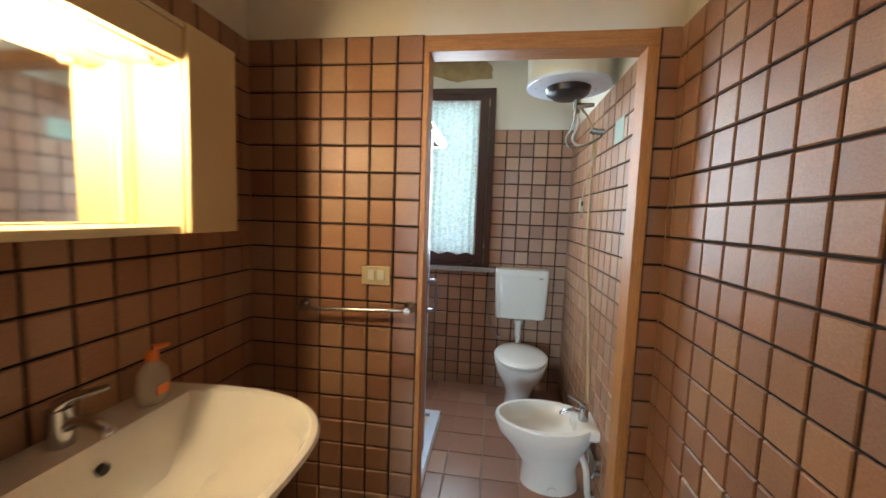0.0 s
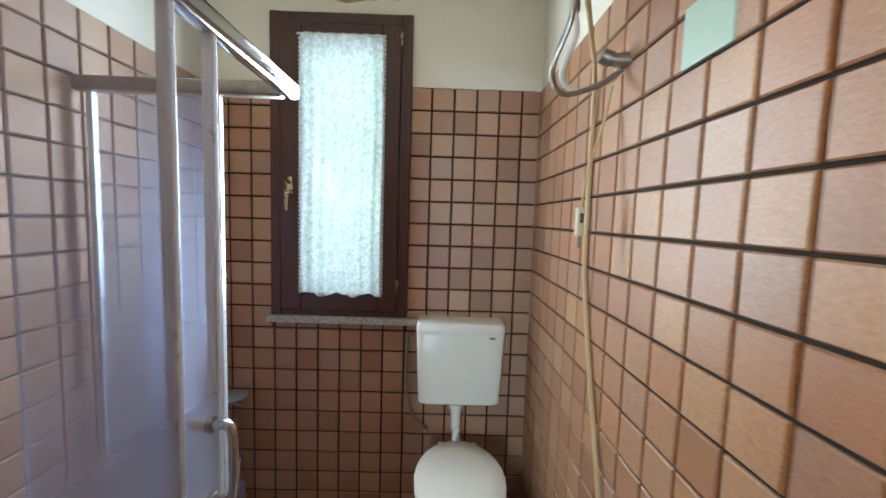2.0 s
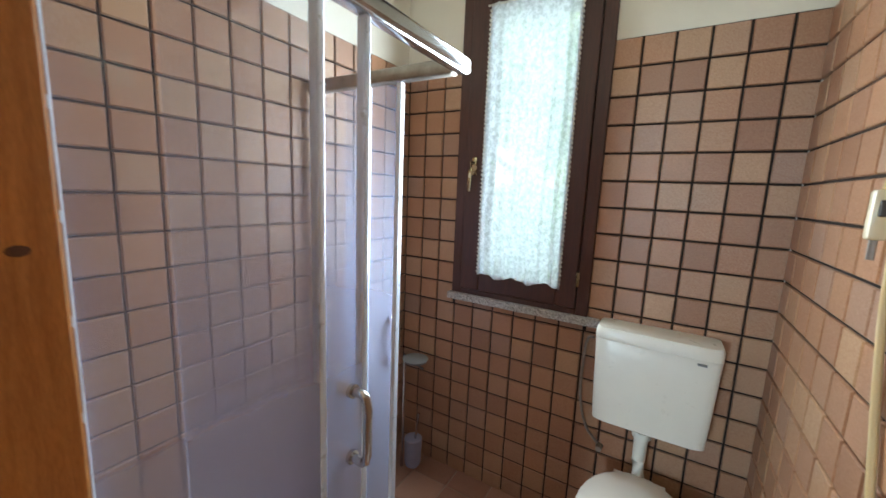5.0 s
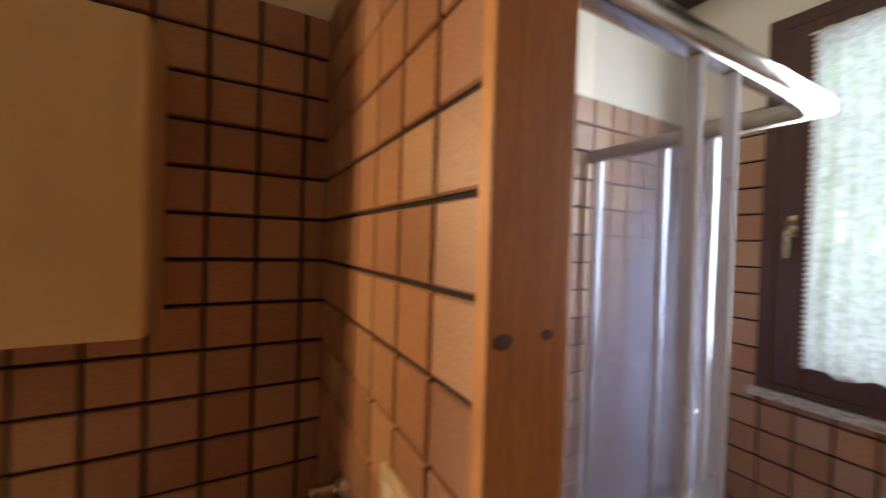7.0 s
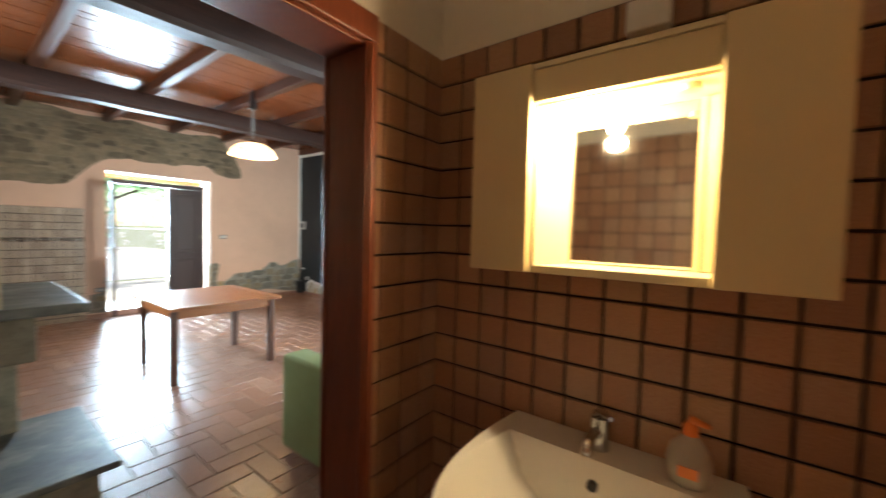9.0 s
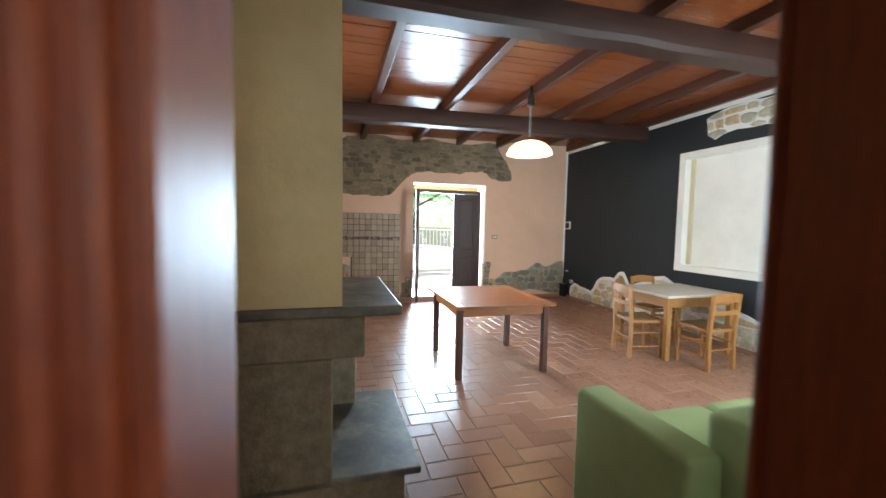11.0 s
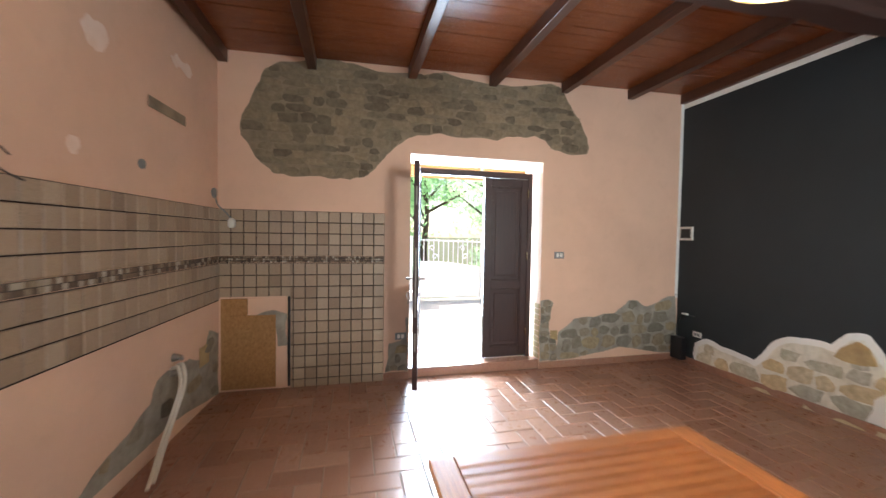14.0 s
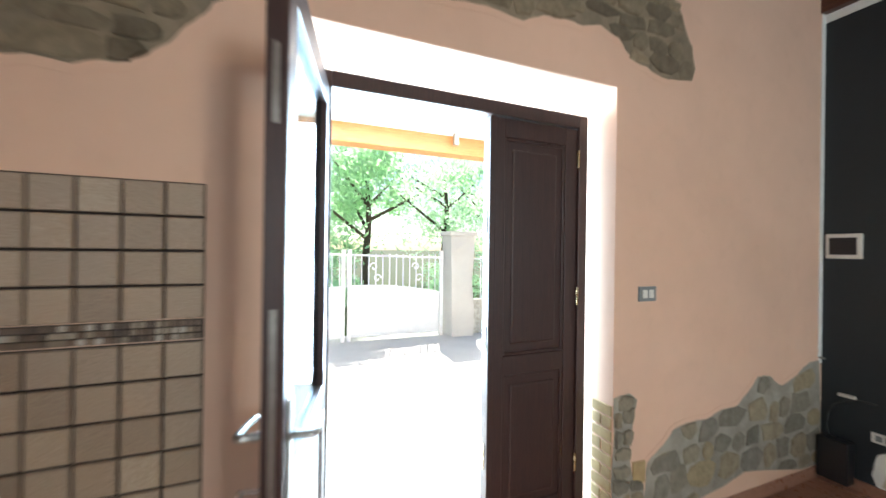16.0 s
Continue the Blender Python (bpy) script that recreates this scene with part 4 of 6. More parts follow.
# shower corner
SX, SY, SZ = 0.86, 2.795, 1.905
sh = thing("shower_enclosure", "corner shower with sliding glass doors and aluminium profiles", "shower")
tray = bmesh.new()
box(tray, XW + 0.004, SX + 0.05, YN + 0.004, SY + 0.035, STEP, 0.075, 0.012)
part("tray", tray, M["ceramic"], sh, "white shower tray")
part("tray_rim", cube(SX - 0.02, SX + 0.045, YN + 0.006, SY + 0.03, 0.076, 0.10, 0.004), M["aluminium"], sh)
part("tray_rim", cube(XW + 0.006, SX - 0.02, SY - 0.02, SY + 0.03, 0.076, 0.10, 0.004), M["aluminium"], sh)
part("top_rail", cube(SX - 0.022, SX + 0.022, YN + 0.006, SY + 0.022, SZ - 0.045, SZ, 0.012, 3), M["chrome"], sh, smooth=True)
part("top_rail", cube(XW + 0.006, SX - 0.022, SY - 0.02, SY + 0.02, SZ - 0.045, SZ, 0.008, 3), M["dull_metal"], sh, smooth=True)
for y in (YN + 0.02, 2.268, 2.388):
    part("upright", cube(SX - 0.012, SX + 0.012, y - 0.009, y + 0.009, 0.10, SZ - 0.045, 0.004), M["aluminium"], sh)
for x in (0.257, 0.50, 0.64):
    part("upright", cube(x - 0.009, x + 0.009, SY - 0.012, SY + 0.012, 0.10, SZ - 0.045, 0.004), M["aluminium"], sh)
for a, b, d in ((YN + 0.03, 2.268, -0.006), (2.02, 2.388, 0.008)):
    g = part("glass_panel", cube(SX + d - 0.0025, SX + d + 0.0025, a, b, 0.105, SZ - 0.047), M["shower_glass"], sh, "hazy glass panel with lime film")
    g.visible_shadow = False
for a, b, d in ((0.27, 0.50, -0.006), (0.39, 0.64, 0.008)):
    g = part("glass_panel", cube(a, b, SY + d - 0.0025, SY + d + 0.0025, 0.105, SZ - 0.047), M["shower_glass"], sh, "hazy glass panel with lime film")
    g.visible_shadow = False
for y in (2.345,):
    bm = tube(bmesh.new(), curve_points([(SX + 0.012, y, 1.08), (SX + 0.055, y, 1.075), (SX + 0.06, y, 1.0), (SX + 0.055, y, 0.925), (SX + 0.012, y, 0.92)], 4), 0.010, 10)
    part("handle", bm, M["chrome"], sh, "chrome bow handle", True)
    for z in (0.92, 1.08):
        part("knob", tube(bmesh.new(), [(SX - 0.02, y, z), (SX + 0.02, y, z)], 0.016, 12), M["chrome"], sh, smooth=True)
bm = tube(bmesh.new(), curve_points([(0.605, SY + 0.012, 1.057), (0.605, SY + 0.055, 1.054), (0.605, SY + 0.06, 0.98), (0.605, SY + 0.055, 0.91), (0.605, SY + 0.012, 0.907)], 4), 0.009, 10)
part("handle", bm, M["chrome"], sh, "chrome bow handle", True)

# brush and paper stand behind the shower
st = thing("toilet_brush_stand", "chrome stand with toilet brush and dish", "brush stand")
SXb, SYb = 0.335, 3.27
part("base", lathe(bmesh.new(), [(0.085, 0.0), (0.09, 0.008), (0.085, 0.016), (0.02, 0.02)], SXb, SYb), M["chrome"], st, smooth=True)
part("pole", tube(bmesh.new(), [(SXb, SYb, 0.015), (SXb, SYb, 0.68)], 0.009, 10), M["chrome"], st, smooth=True)
part("arm", tube(bmesh.new(), curve_points([(SXb, SYb, 0.64), (SXb + 0.05, SYb - 0.005, 0.65), (SXb + 0.12, SYb, 0.63)]), 0.006, 8), M["chrome"], st, smooth=True)
part("dish", lathe(bmesh.new(), [(0.02, 0.66), (0.06, 0.664), (0.065, 0.675)], SXb + 0.07, SYb), M["grey_plastic"], st, smooth=True)
part("brush_cup", lathe(bmesh.new(), [(0.035, 0.10), (0.042, 0.12), (0.046, 0.25), (0.04, 0.255)], SXb + 0.085, SYb - 0.02), M["shower_glass"], st, smooth=True)
part("brush_handle", tube(bmesh.new(), [(SXb + 0.085, SYb - 0.02, 0.15), (SXb + 0.115, SYb - 0.02, 0.40)], 0.007, 8), M["chrome"], st, smooth=True)

# wash basin with tap and soap
wb = thing("wash_basin", "large white ceramic wash basin on the tiled wall", "wash basin")
BX, BY, BZ = XW + 0.012, 1.085, 0.885


def basin_ring(z, back, halfb, depth, halff, n=40):
    """A D shape: straight along the wall, rounded to the front."""
    pts = []
    for i in range(n):
        a = -math.pi / 2 + math.pi * i / (n - 1)
        c, s = max(0.0, math.cos(a)), math.sin(a)
        k = c ** 0.6
        half = halfb + (halff - halfb) * math.sin(math.pi * min(1, k * 0.62))
        pts.append((back + depth * c ** 0.62, BY + half * math.copysign(abs(s) ** 0.72, s), z))
    return pts


rings = [basin_ring(BZ + z, BX + d, hb, dp, hf) for z, d, hb, dp, hf in ((-0.18, 0, 0.10, 0.22, 0.12), (-0.12, 0, 0.19, 0.41, 0.23), (-0.04, 0, 0.28, 0.585, 0.315), (-0.008, 0, 0.296, 0.612, 0.335), (0, 0, 0.293, 0.607, 0.33), (0, 0.125, 0.258, 0.462, 0.305), (-0.015, 0.135, 0.248, 0.442, 0.29), (-0.10, 0.155, 0.20, 0.39, 0.235), (-0.145, 0.20, 0.10, 0.22, 0.12), (-0.15, 0.26, 0.02, 0.05, 0.03))]
part("bowl", loft(bmesh.new(), rings), M["ceramic"], wb, smooth=True)
part("overflow", tube(bmesh.new(), [(BX + 0.142, 1.07, 0.832), (BX + 0.156, 1.07, 0.829)], 0.013, 14), M["black_plastic"], wb)
part("pedestal", loft(bmesh.new(), [ring(BX + 0.15, BY, 0, 0.13, 0.11), ring(BX + 0.15, BY, 0.3, 0.09, 0.08), ring(BX + 0.14, BY, 0.72, 0.12, 0.12)]), M["ceramic"], wb, smooth=True)
tp = thing("basin_tap", "chrome mixer tap on the wash basin", "tap")
TX, TY = BX + 0.055, 1.06
part("body", tube(bmesh.new(), [(TX, TY, BZ), (TX, TY, BZ + 0.085)], [0.027, 0.024], 16), M["chrome"], tp, smooth=True)
part("spout", tube(bmesh.new(), curve_points([(TX + 0.01, TY, BZ + 0.04), (TX + 0.06, TY, BZ + 0.065), (TX + 0.115, TY, BZ + 0.055), (TX + 0.125, TY, BZ + 0.035)]), 0.013, 12), M["chrome"], tp, smooth=True)
part("lever", tube(bmesh.new(), [(TX, TY, BZ + 0.088), (TX + 0.02, TY + 0.01, BZ + 0.108), (TX + 0.085, TY + 0.045, BZ + 0.125)], [0.02, 0.012, 0.006], 10), M["chrome"], tp, smooth=True)
sd = thing("soap_dispenser", "clear liquid soap bottle with orange pump", "soap bottle")
DX, DY = 0.30, 1.266
part("bottle", loft(bmesh.new(), [ring(DX, DY, BZ + z, rx, ry) for z, rx, ry in ((0.001, 0.024, 0.034), (0.012, 0.03, 0.043), (0.05, 0.032, 0.048), (0.09, 0.027, 0.040), (0.115, 0.014, 0.018), (0.122, 0.012, 0.014))]), M["bottle_clear"], sd, smooth=True)
part("soap", loft(bmesh.new(), [ring(DX, DY, BZ + z, rx, ry) for z, rx, ry in ((0.004, 0.021, 0.031), (0.013, 0.027, 0.039), (0.045, 0.028, 0.043))]), M["beige_plastic"], sd, smooth=True)
part("label", cube(DX + 0.031, DX + 0.033, DY - 0.02, DY + 0.02, BZ + 0.03, BZ + 0.055, 0.0), M["orange_plastic"], sd, "orange label strip")
part("pump", tube(bmesh.new(), [(DX, DY, BZ + 0.12), (DX, DY, BZ + 0.14), (DX, DY, BZ + 0.15)], [0.017, 0.017, 0.010], 12), M["orange_plastic"], sd, "orange pump head", True)
part("nozzle", tube(bmesh.new(), [(DX, DY, BZ + 0.156), (DX + 0.02, DY + 0.035, BZ + 0.156)], [0.010, 0.006], 8), M["orange_plastic"], sd, "orange pump head")

# mirror cabinet with its lamp
mc = thing("mirror_cabinet", "cream bathroom mirror cabinet with lit canopy", "mirror cabinet")
X0, X1 = XW + 0.011, 0.409
for y0, y1 in ((0.71, 0.888), (1.289, 1.477)):
    part("side_cabinet", cube(X0, X1 - 0.019, y0, y1, 1.357, 1.907, 0.003), M["cabinet_cream"], mc)
    part("door", cube(X1 - 0.018, X1, y0 + 0.002, y1 - 0.002, 1.359, 1.905, 0.004), M["cabinet_cream"], mc)
part("back_panel", cube(X0, X0 + 0.008, 0.889, 1.288, 1.36, 1.90), M["cabinet_cream"], mc)
part("shelf", cube(X0 + 0.009, X1 - 0.03, 0.889, 1.288, 1.357, 1.379, 0.003), M["cabinet_white"], mc)
part("canopy", cube(X1 - 0.03, X1 - 0.008, 0.889, 1.288, 1.806, 1.888, 0.004), M["cabinet_cream"], mc, "cream front board of the lamp canopy")
part("canopy_top", cube(X0 + 0.009, X1 - 0.004, 0.889, 1.288, 1.889, 1.903, 0.002), M["cabinet_white"], mc)
part("lamp_board", cube(X0 + 0.009, X1 - 0.031, 0.889, 1.288, 1.800, 1.812, 0.002), M["cabinet_white"], mc, "white board that carries the bulbs")
bm = loft(bmesh.new(), [[(X1 - 0.03, 0.889, z), (X1 - 0.03, 0.897, z), (X0 + 0.02, 0.942, z), (X0 + 0.009, 0.94, z), (X0 + 0.009, 0.889, z)] for z in (1.38, 1.799)])
part("slanted_panel", bm, M["cabinet_white"], mc, "white slanted panel beside the mirror")
part("mirror", cube(X0 + 0.0085, X0 + 0.013, 0.944, 1.246, 1.382, 1.797), M["mirror"], mc, "mirror glass")
for y0, y1 in ((1.250, 1.262), (1.266, 1.288)):
    part("mirror_edge", cube(X0 + 0.0085, X0 + 0.03, y0, y1, 1.38, 1.799, 0.003), M["cabinet_white"], mc)
for y in (1.03,):
    bm = bmesh.new()
    bmesh.ops.create_uvsphere(bm, u_segments=16, v_segments=10, radius=0.024, matrix=Matrix.Translation((0.345, y, 1.785)) @ Matrix.Diagonal((1, 1, 0.65, 1)))
    part("bulb", bm, M["bulb"], mc, "glowing warm bulb", True)
part("socket", tube(bmesh.new(), [(0.34, 1.235, 1.799), (0.34, 1.235, 1.786)], 0.02, 14), M["beige_plastic"], mc)
tagged(part("junction_box", cube(XW + 0.009, XW + 0.05, 1.074, 1.176, 1.99, 2.072, 0.006), M["white_plastic"]), "small white junction box above the cabinet", "junction box")

sw = thing("socket_plate_bath", "beige double socket plate on the tiles", "socket")
part("plate", cube(0.702, 0.819, YP - 0.022, YP - 0.009, 1.147, 1.222, 0.004), M["beige_plastic"], sw)
for x in (0.727, 0.767):
    part("socket", cube(x, x + 0.03, YP - 0.026, YP - 0.021, 1.166, 1.209, 0.003), M["white_plastic"], sw)
rl = thing("towel_rail", "chrome towel rail on the tiled partition", "towel rail")
part("bar", tube(bmesh.new(), [(0.46, YP - 0.065, 1.044), (0.915, YP - 0.065, 1.064)], 0.008, 12), M["chrome"], rl, smooth=True)
for x, z in ((0.46, 1.044), (0.901, 1.064)):
    part("post", tube(bmesh.new(), [(x, YP - 0.009, z), (x, YP - 0.02, z), (x, YP - 0.03, z), (x, YP - 0.075, z)], [0.026, 0.024, 0.012, 0.013], 14), M["chrome"], rl, smooth=True)
# ---- living room ----
ROOM["origin"] = LIVING
# fireplace with hood, mantel, hearth and a side wing
fp = thing("fireplace", "open masonry fireplace with cream hood and grey stone slabs", "fireplace")
XB = XK + 0.42
FY0, FY1 = -1.954, -1.0
hood = bmesh.new()
loft(hood, [[(x, y0, z), (XB, y0, z), (XB, y1, z), (x, y1, z)] for x, y0, y1, z in ((1.12, FY0, FY1, 1.102), (1.12, FY0, FY1, 1.55), (1.125, FY0 - 0.02, FY1, 2.2), (1.13, FY0 - 0.03, FY1 + 0.02, 2.99))])
part("hood", hood, M["cream_plaster"], fp, "cream plastered chimney hood")
part("mantel", cube(0.855, XB, FY0 - 0.01, FY1 + 0.01, 1.055, 1.10, 0.008), M["mantel"], fp, "worn grey stone mantel shelf")
part("lintel", cube(1.02, XB, FY0 + 0.02, FY1 - 0.02, 0.86, 1.054, 0.01), M["stone_brown"], fp)
for x0, y0, y1 in ((1.02, FY0 + 0.02, FY0 + 0.17), (1.16, FY1 - 0.17, FY1 - 0.02)):
    part("pier", cube(x0, XB, y0, y1, 0.287, 0.859, 0.01), M["stone_brown"], fp)
part("firebox", cube(1.40, XB, FY0 + 0.17, FY1 - 0.17, 0.287, 0.859), M["black_plastic"], fp, "plain black back of the firebox")
part("hearth", cube(0.74, XB, FY0 - 0.01, FY1 - 0.045, 0.25, 0.285, 0.008), M["mantel"], fp, "grey stone hearth slab")
part("hearth_base", cube(0.82, XB, FY0 + 0.01, FY1 - 0.06, 0, 0.249, 0.004), M["stone_brown"], fp)
# side wing south of the hood: slanting edge, niche, ledge, log hole
wing = bmesh.new()
WXa = 1.13


def wing_piece(y0b, y1b, y0t, y1t, z0, z1, x0=None):
    x0 = WXa if x0 is None else x0
    loft(wing, [[(x0, y0b, z0), (XB, y0b, z0), (XB, y1b, z0), (x0, y1b, z0)], [(x0, y0t, z1), (XB, y0t, z1), (XB, y1t, z1), (x0, y1t, z1)]])


wing_piece(-2.165, -2.105, -2.0, -1.97, 1.30, 2.45)
wing_piece(-2.175, -1.96, -2.175, -1.96, 1.22, 1.299, 1.105)
wing_piece(-2.165, -2.105, -2.165, -2.105, 1.101, 1.219)
wing_piece(-2.165, -1.97, -2.165, -1.97, 0, 1.10)
part("side_wing", wing, M["cream_plaster"], fp, "cream plastered side wing with niches")
part("niche_back", cube(1.40, XB, -2.1, -1.96, 1.30, 2.0), M["cream_plaster"], fp)

# low cabinet under the kitchen window
kc = thing("kitchen_cabinet", "grey wooden base cabinet with worktop tinted by sky sheen", "cabinet")
KY0, KY1 = -3.655, -2.18
part("worktop", cube(1.155, XK + 0.30, KY0, KY1, 0.92, 0.95, 0.004), M["blue_top"], kc, "glossy worktop with the sky's blue sheen in its colour")
part("worktop_edge", cube(1.149, 1.1545, KY0, KY1, 0.919, 0.949, 0.002), M["white_plastic"], kc)
part("side_panel", cube(1.20, XK + 0.29, KY0 + 0.02, KY0 + 0.04, 0, 0.919), M["mahogany"], kc)
part("side_panel", cube(1.20, XK + 0.29, KY1 - 0.04, KY1 - 0.02, 0, 0.919), M["grey_wood"], kc)
part("plinth", cube(1.24, 1.26, KY0 + 0.04, KY1 - 0.04, 0, 0.10), M["dark_wood"], kc)
for y0, y1, ky in ((-3.46, -2.93, -2.97), (-2.90, -2.38, -2.86)):
    d = part("door", cube(1.18, 1.198, y0, y1, 0.11, 0.905, 0.004), M["grey_wood"], kc)
    part("knob", tube(bmesh.new(), [(1.18, ky, 0.74), (1.165, ky, 0.74), (1.155, ky, 0.74)], [0.008, 0.008, 0.015], 12), M["chrome"], d, "small chrome knob", True)

# kitchen window
ROOM["origin"] = KITCHEN
kw = thing("window_2", "dark brown wooden kitchen window, closed", "window", kind="structure")
WX = XK + 0.15
for a in ((KWIN[0], KWIN[0] + 0.06), (KWIN[1] - 0.06, KWIN[1])):
    part("frame", cube(WX, WX + 0.07, *a, KWIN[2], KWIN[3], 0.004), M["dark_wood"], kw)
for z in ((KWIN[2], 1.02), (2.16, 2.22)):
    part("frame", cube(WX, WX + 0.07, KWIN[0] + 0.06, KWIN[1] - 0.06, *z, 0.004), M["dark_wood"], kw)
for a in ((KWIN[0] + 0.062, KWIN[0] + 0.14), (-3.085, -3.005), (KWIN[1] - 0.14, KWIN[1] - 0.062)):
    part("sash", cube(WX - 0.014, WX + 0.05, *a, 1.022, 2.158, 0.006), M["dark_wood"], kw)
for z in ((1.022, 1.09), (2.09, 2.158)):
    part("sash", cube(WX - 0.012, WX + 0.05, KWIN[0] + 0.14, KWIN[1] - 0.14, *z, 0.006), M["dark_wood"], kw)
for a in ((KWIN[0] + 0.14, -3.085), (-3.005, KWIN[1] - 0.14)):
    g = part("pane", cube(WX + 0.014, WX + 0.018, *a, 1.09, 2.09), M["pane"], kw)
    g.visible_shadow = False

# window behind the walker
ROOM["origin"] = LIVING
nw = thing("window_3", "wooden window in the back wall, closed", "window", kind="structure")
for a in ((-2.65, -2.58), (-2.14, -2.06), (-1.62, -1.55)):
    part("frame", cube(*a, YL + 0.04, YL + 0.10, 0.95, 2.15, 0.004), M["dark_wood"], nw)
for z in ((0.95, 1.02), (2.08, 2.15)):
    part("frame", cube(-2.58, -1.62, YL + 0.042, YL + 0.098, *z, 0.004), M["dark_wood"], nw)

# front door: one leaf open inwards, one shut
fd = thing("door_1", "dark brown panelled double entrance door, one leaf open", "door", kind="structure")
DYF = YF - 0.15
for a in ((-0.40, -0.345), (-1.675, -1.62)):
    part("frame", cube(*a, DYF - 0.06, DYF + 0.01, 0.10, 2.17, 0.004), M["dark_wood"], fd)
part("frame", cube(-1.62, -0.40, DYF - 0.06, DYF + 0.01, 2.105, 2.17, 0.004), M["dark_wood"], fd)


def door_leaf(width, glazed):
    """A leaf in its own space: hinge edge at x 0, width along +x, inner face at y 0, outer face at -0.045."""
    e = new("leaf")
    h0, h1, s = 0.108, 2.10, 0.085 if glazed else 0.075
    for a in ((0, s), (width - s, width)):
        part("stile", cube(*a, -0.045, 0, h0, h1, 0.004), M["dark_wood"], e)
    for z in ((h0, h0 + 0.12), (0.88, 0.97), (h1 - 0.09, h1)):
        part("rail", cube(s, width - s, -0.044, -0.001, *z, 0.003), M["dark_wood"], e)
    for z0, z1 in ((h0 + 0.12, 0.88), (0.97, h1 - 0.09)):
        if glazed and z0 > 0.9:
            g = part("pane", cube(s, width - s, -0.026, -0.020, z0, z1), M["door_pane"], e, "door pane dimmed by a grey-blue tint")
            g.visible_shadow = False
            continue
        part("panel", cube(s, width - s, -0.032, -0.013, z0, z1), M["dark_wood"], e)
        part("raised_field", cube(s + 0.045, width - s - 0.045, -0.040, -0.006, z0 + 0.05, z1 - 0.05, 0.012, 2), M["dark_wood"], e)
        for a, b in (((s, s + 0.016), (z0, z1)), ((width - s - 0.016, width - s), (z0, z1))):
            part("moulding", cube(*a, -0.042, -0.004, *b, 0.005), M["dark_wood"], e)
        for z in ((z0, z0 + 0.016), (z1 - 0.016, z1)):
            part("moulding", cube(s + 0.016, width - s - 0.016, -0.042, -0.004, *z, 0.005), M["dark_wood"], e)
    return e


leaf = door_leaf(0.505, False)
leaf.parent = fd
leaf.matrix_basis = pose(-1.622, DYF - 0.005, 0)
part("meeting_strip", cube(0.485, 0.515, -0.052, 0.012, 0.11, 2.10, 0.004), M["dark_wood"], leaf)
for z in (0.35, 1.2, 1.9):
    part("hinge", tube(bmesh.new(), [(0.0, 0.008, z), (0.0, 0.008, z + 0.09)], 0.008, 8), M["brass"], leaf)
for z in (0.45, 1.0, 1.55):
    part("keeper", cube(0.516, 0.519, -0.03, -0.012, z, z + 0.12), M["brass"], leaf)
leaf2 = door_leaf(0.735, True)
leaf2.parent = fd
leaf2.matrix_basis = pose(-0.392, DYF + 0.004, 0, 0, 0, 79)
lock = part("lock_plate", cube(0.735, 0.737, -0.030, -0.016, 0.75, 1.35), M["dull_metal"], leaf2)
for z in (0.45, 1.72):
    part("bolt_plate", cube(0.735, 0.737, -0.030, -0.016, z, z + 0.16), M["dull_metal"], leaf2)
for side in (-1, 1):
    y = 0.0 if side > 0 else -0.045
    bm = cube(0.675, 0.705, min(y, y + side * 0.006), max(y, y + side * 0.006), 0.92, 1.16, 0.002)
    part("handle_plate", bm, M["dull_metal"], leaf2)
    part("handle", tube(bmesh.new(), curve_points([(0.69, y, 1.08), (0.69, y + side * 0.05, 1.08), (0.66, y + side * 0.055, 1.08), (0.60, y + side * 0.052, 1.075), (0.575, y + side * 0.05, 1.07)], 4), [0.009] * 16 + [0.006], 8), M["dull_metal"], leaf2, "dull metal lever handle", True)
part("key", cube(0.685, 0.695, -0.10, -0.05, 0.965, 0.97, 0.001), M["chrome"], leaf2)
part("key_ring", tube(bmesh.new(), curve_points([(0.69, -0.09, 0.965), (0.69, -0.10, 0.93), (0.69, -0.085, 0.90), (0.69, -0.09, 0.86)]), 0.004, 6), M["dull_metal"], leaf2)

# slatted teak table
tt = thing("teak_table", "square slatted teak table on four legs", "table")
TX0, TX1, TY0, TY1, TZ = -1.0, 0.055, -3.77, -2.605, 0.71
AX0, AX1, AY0, AY1 = -0.925, 0.045, -3.53, -2.615
for y0 in (AY0 + 0.018, AY1 - 0.042):
    part("apron", cube(AX0 + 0.06, AX1 - 0.06, y0, y0 + 0.024, TZ - 0.105, TZ - 0.031, 0.003), M["teak_x"], tt)
for x0 in (AX0 + 0.018, AX1 - 0.042):
    part("apron", cube(x0, x0 + 0.024, AY0 + 0.06, AY1 - 0.06, TZ - 0.105, TZ - 0.031, 0.003), M["teak_y"], tt)
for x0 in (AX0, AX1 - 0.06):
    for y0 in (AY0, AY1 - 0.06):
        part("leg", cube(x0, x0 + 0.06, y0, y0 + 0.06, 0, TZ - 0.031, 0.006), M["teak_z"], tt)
part("top_frame", cube(TX0, TX0 + 0.085, TY0, TY1, TZ - 0.03, TZ, 0.004), M["teak_y"], tt)
part("top_frame", cube(TX1 - 0.085, TX1, TY0, TY1, TZ - 0.03, TZ, 0.004), M["teak_y"], tt)
for y0 in (TY0, TY1 - 0.07):
    part("top_frame", cube(TX0 + 0.086, TX1 - 0.086, y0, y0 + 0.07, TZ - 0.03, TZ, 0.004), M["teak_x"], tt)
n = 22
w = (TY1 - TY0 - 0.14) / n
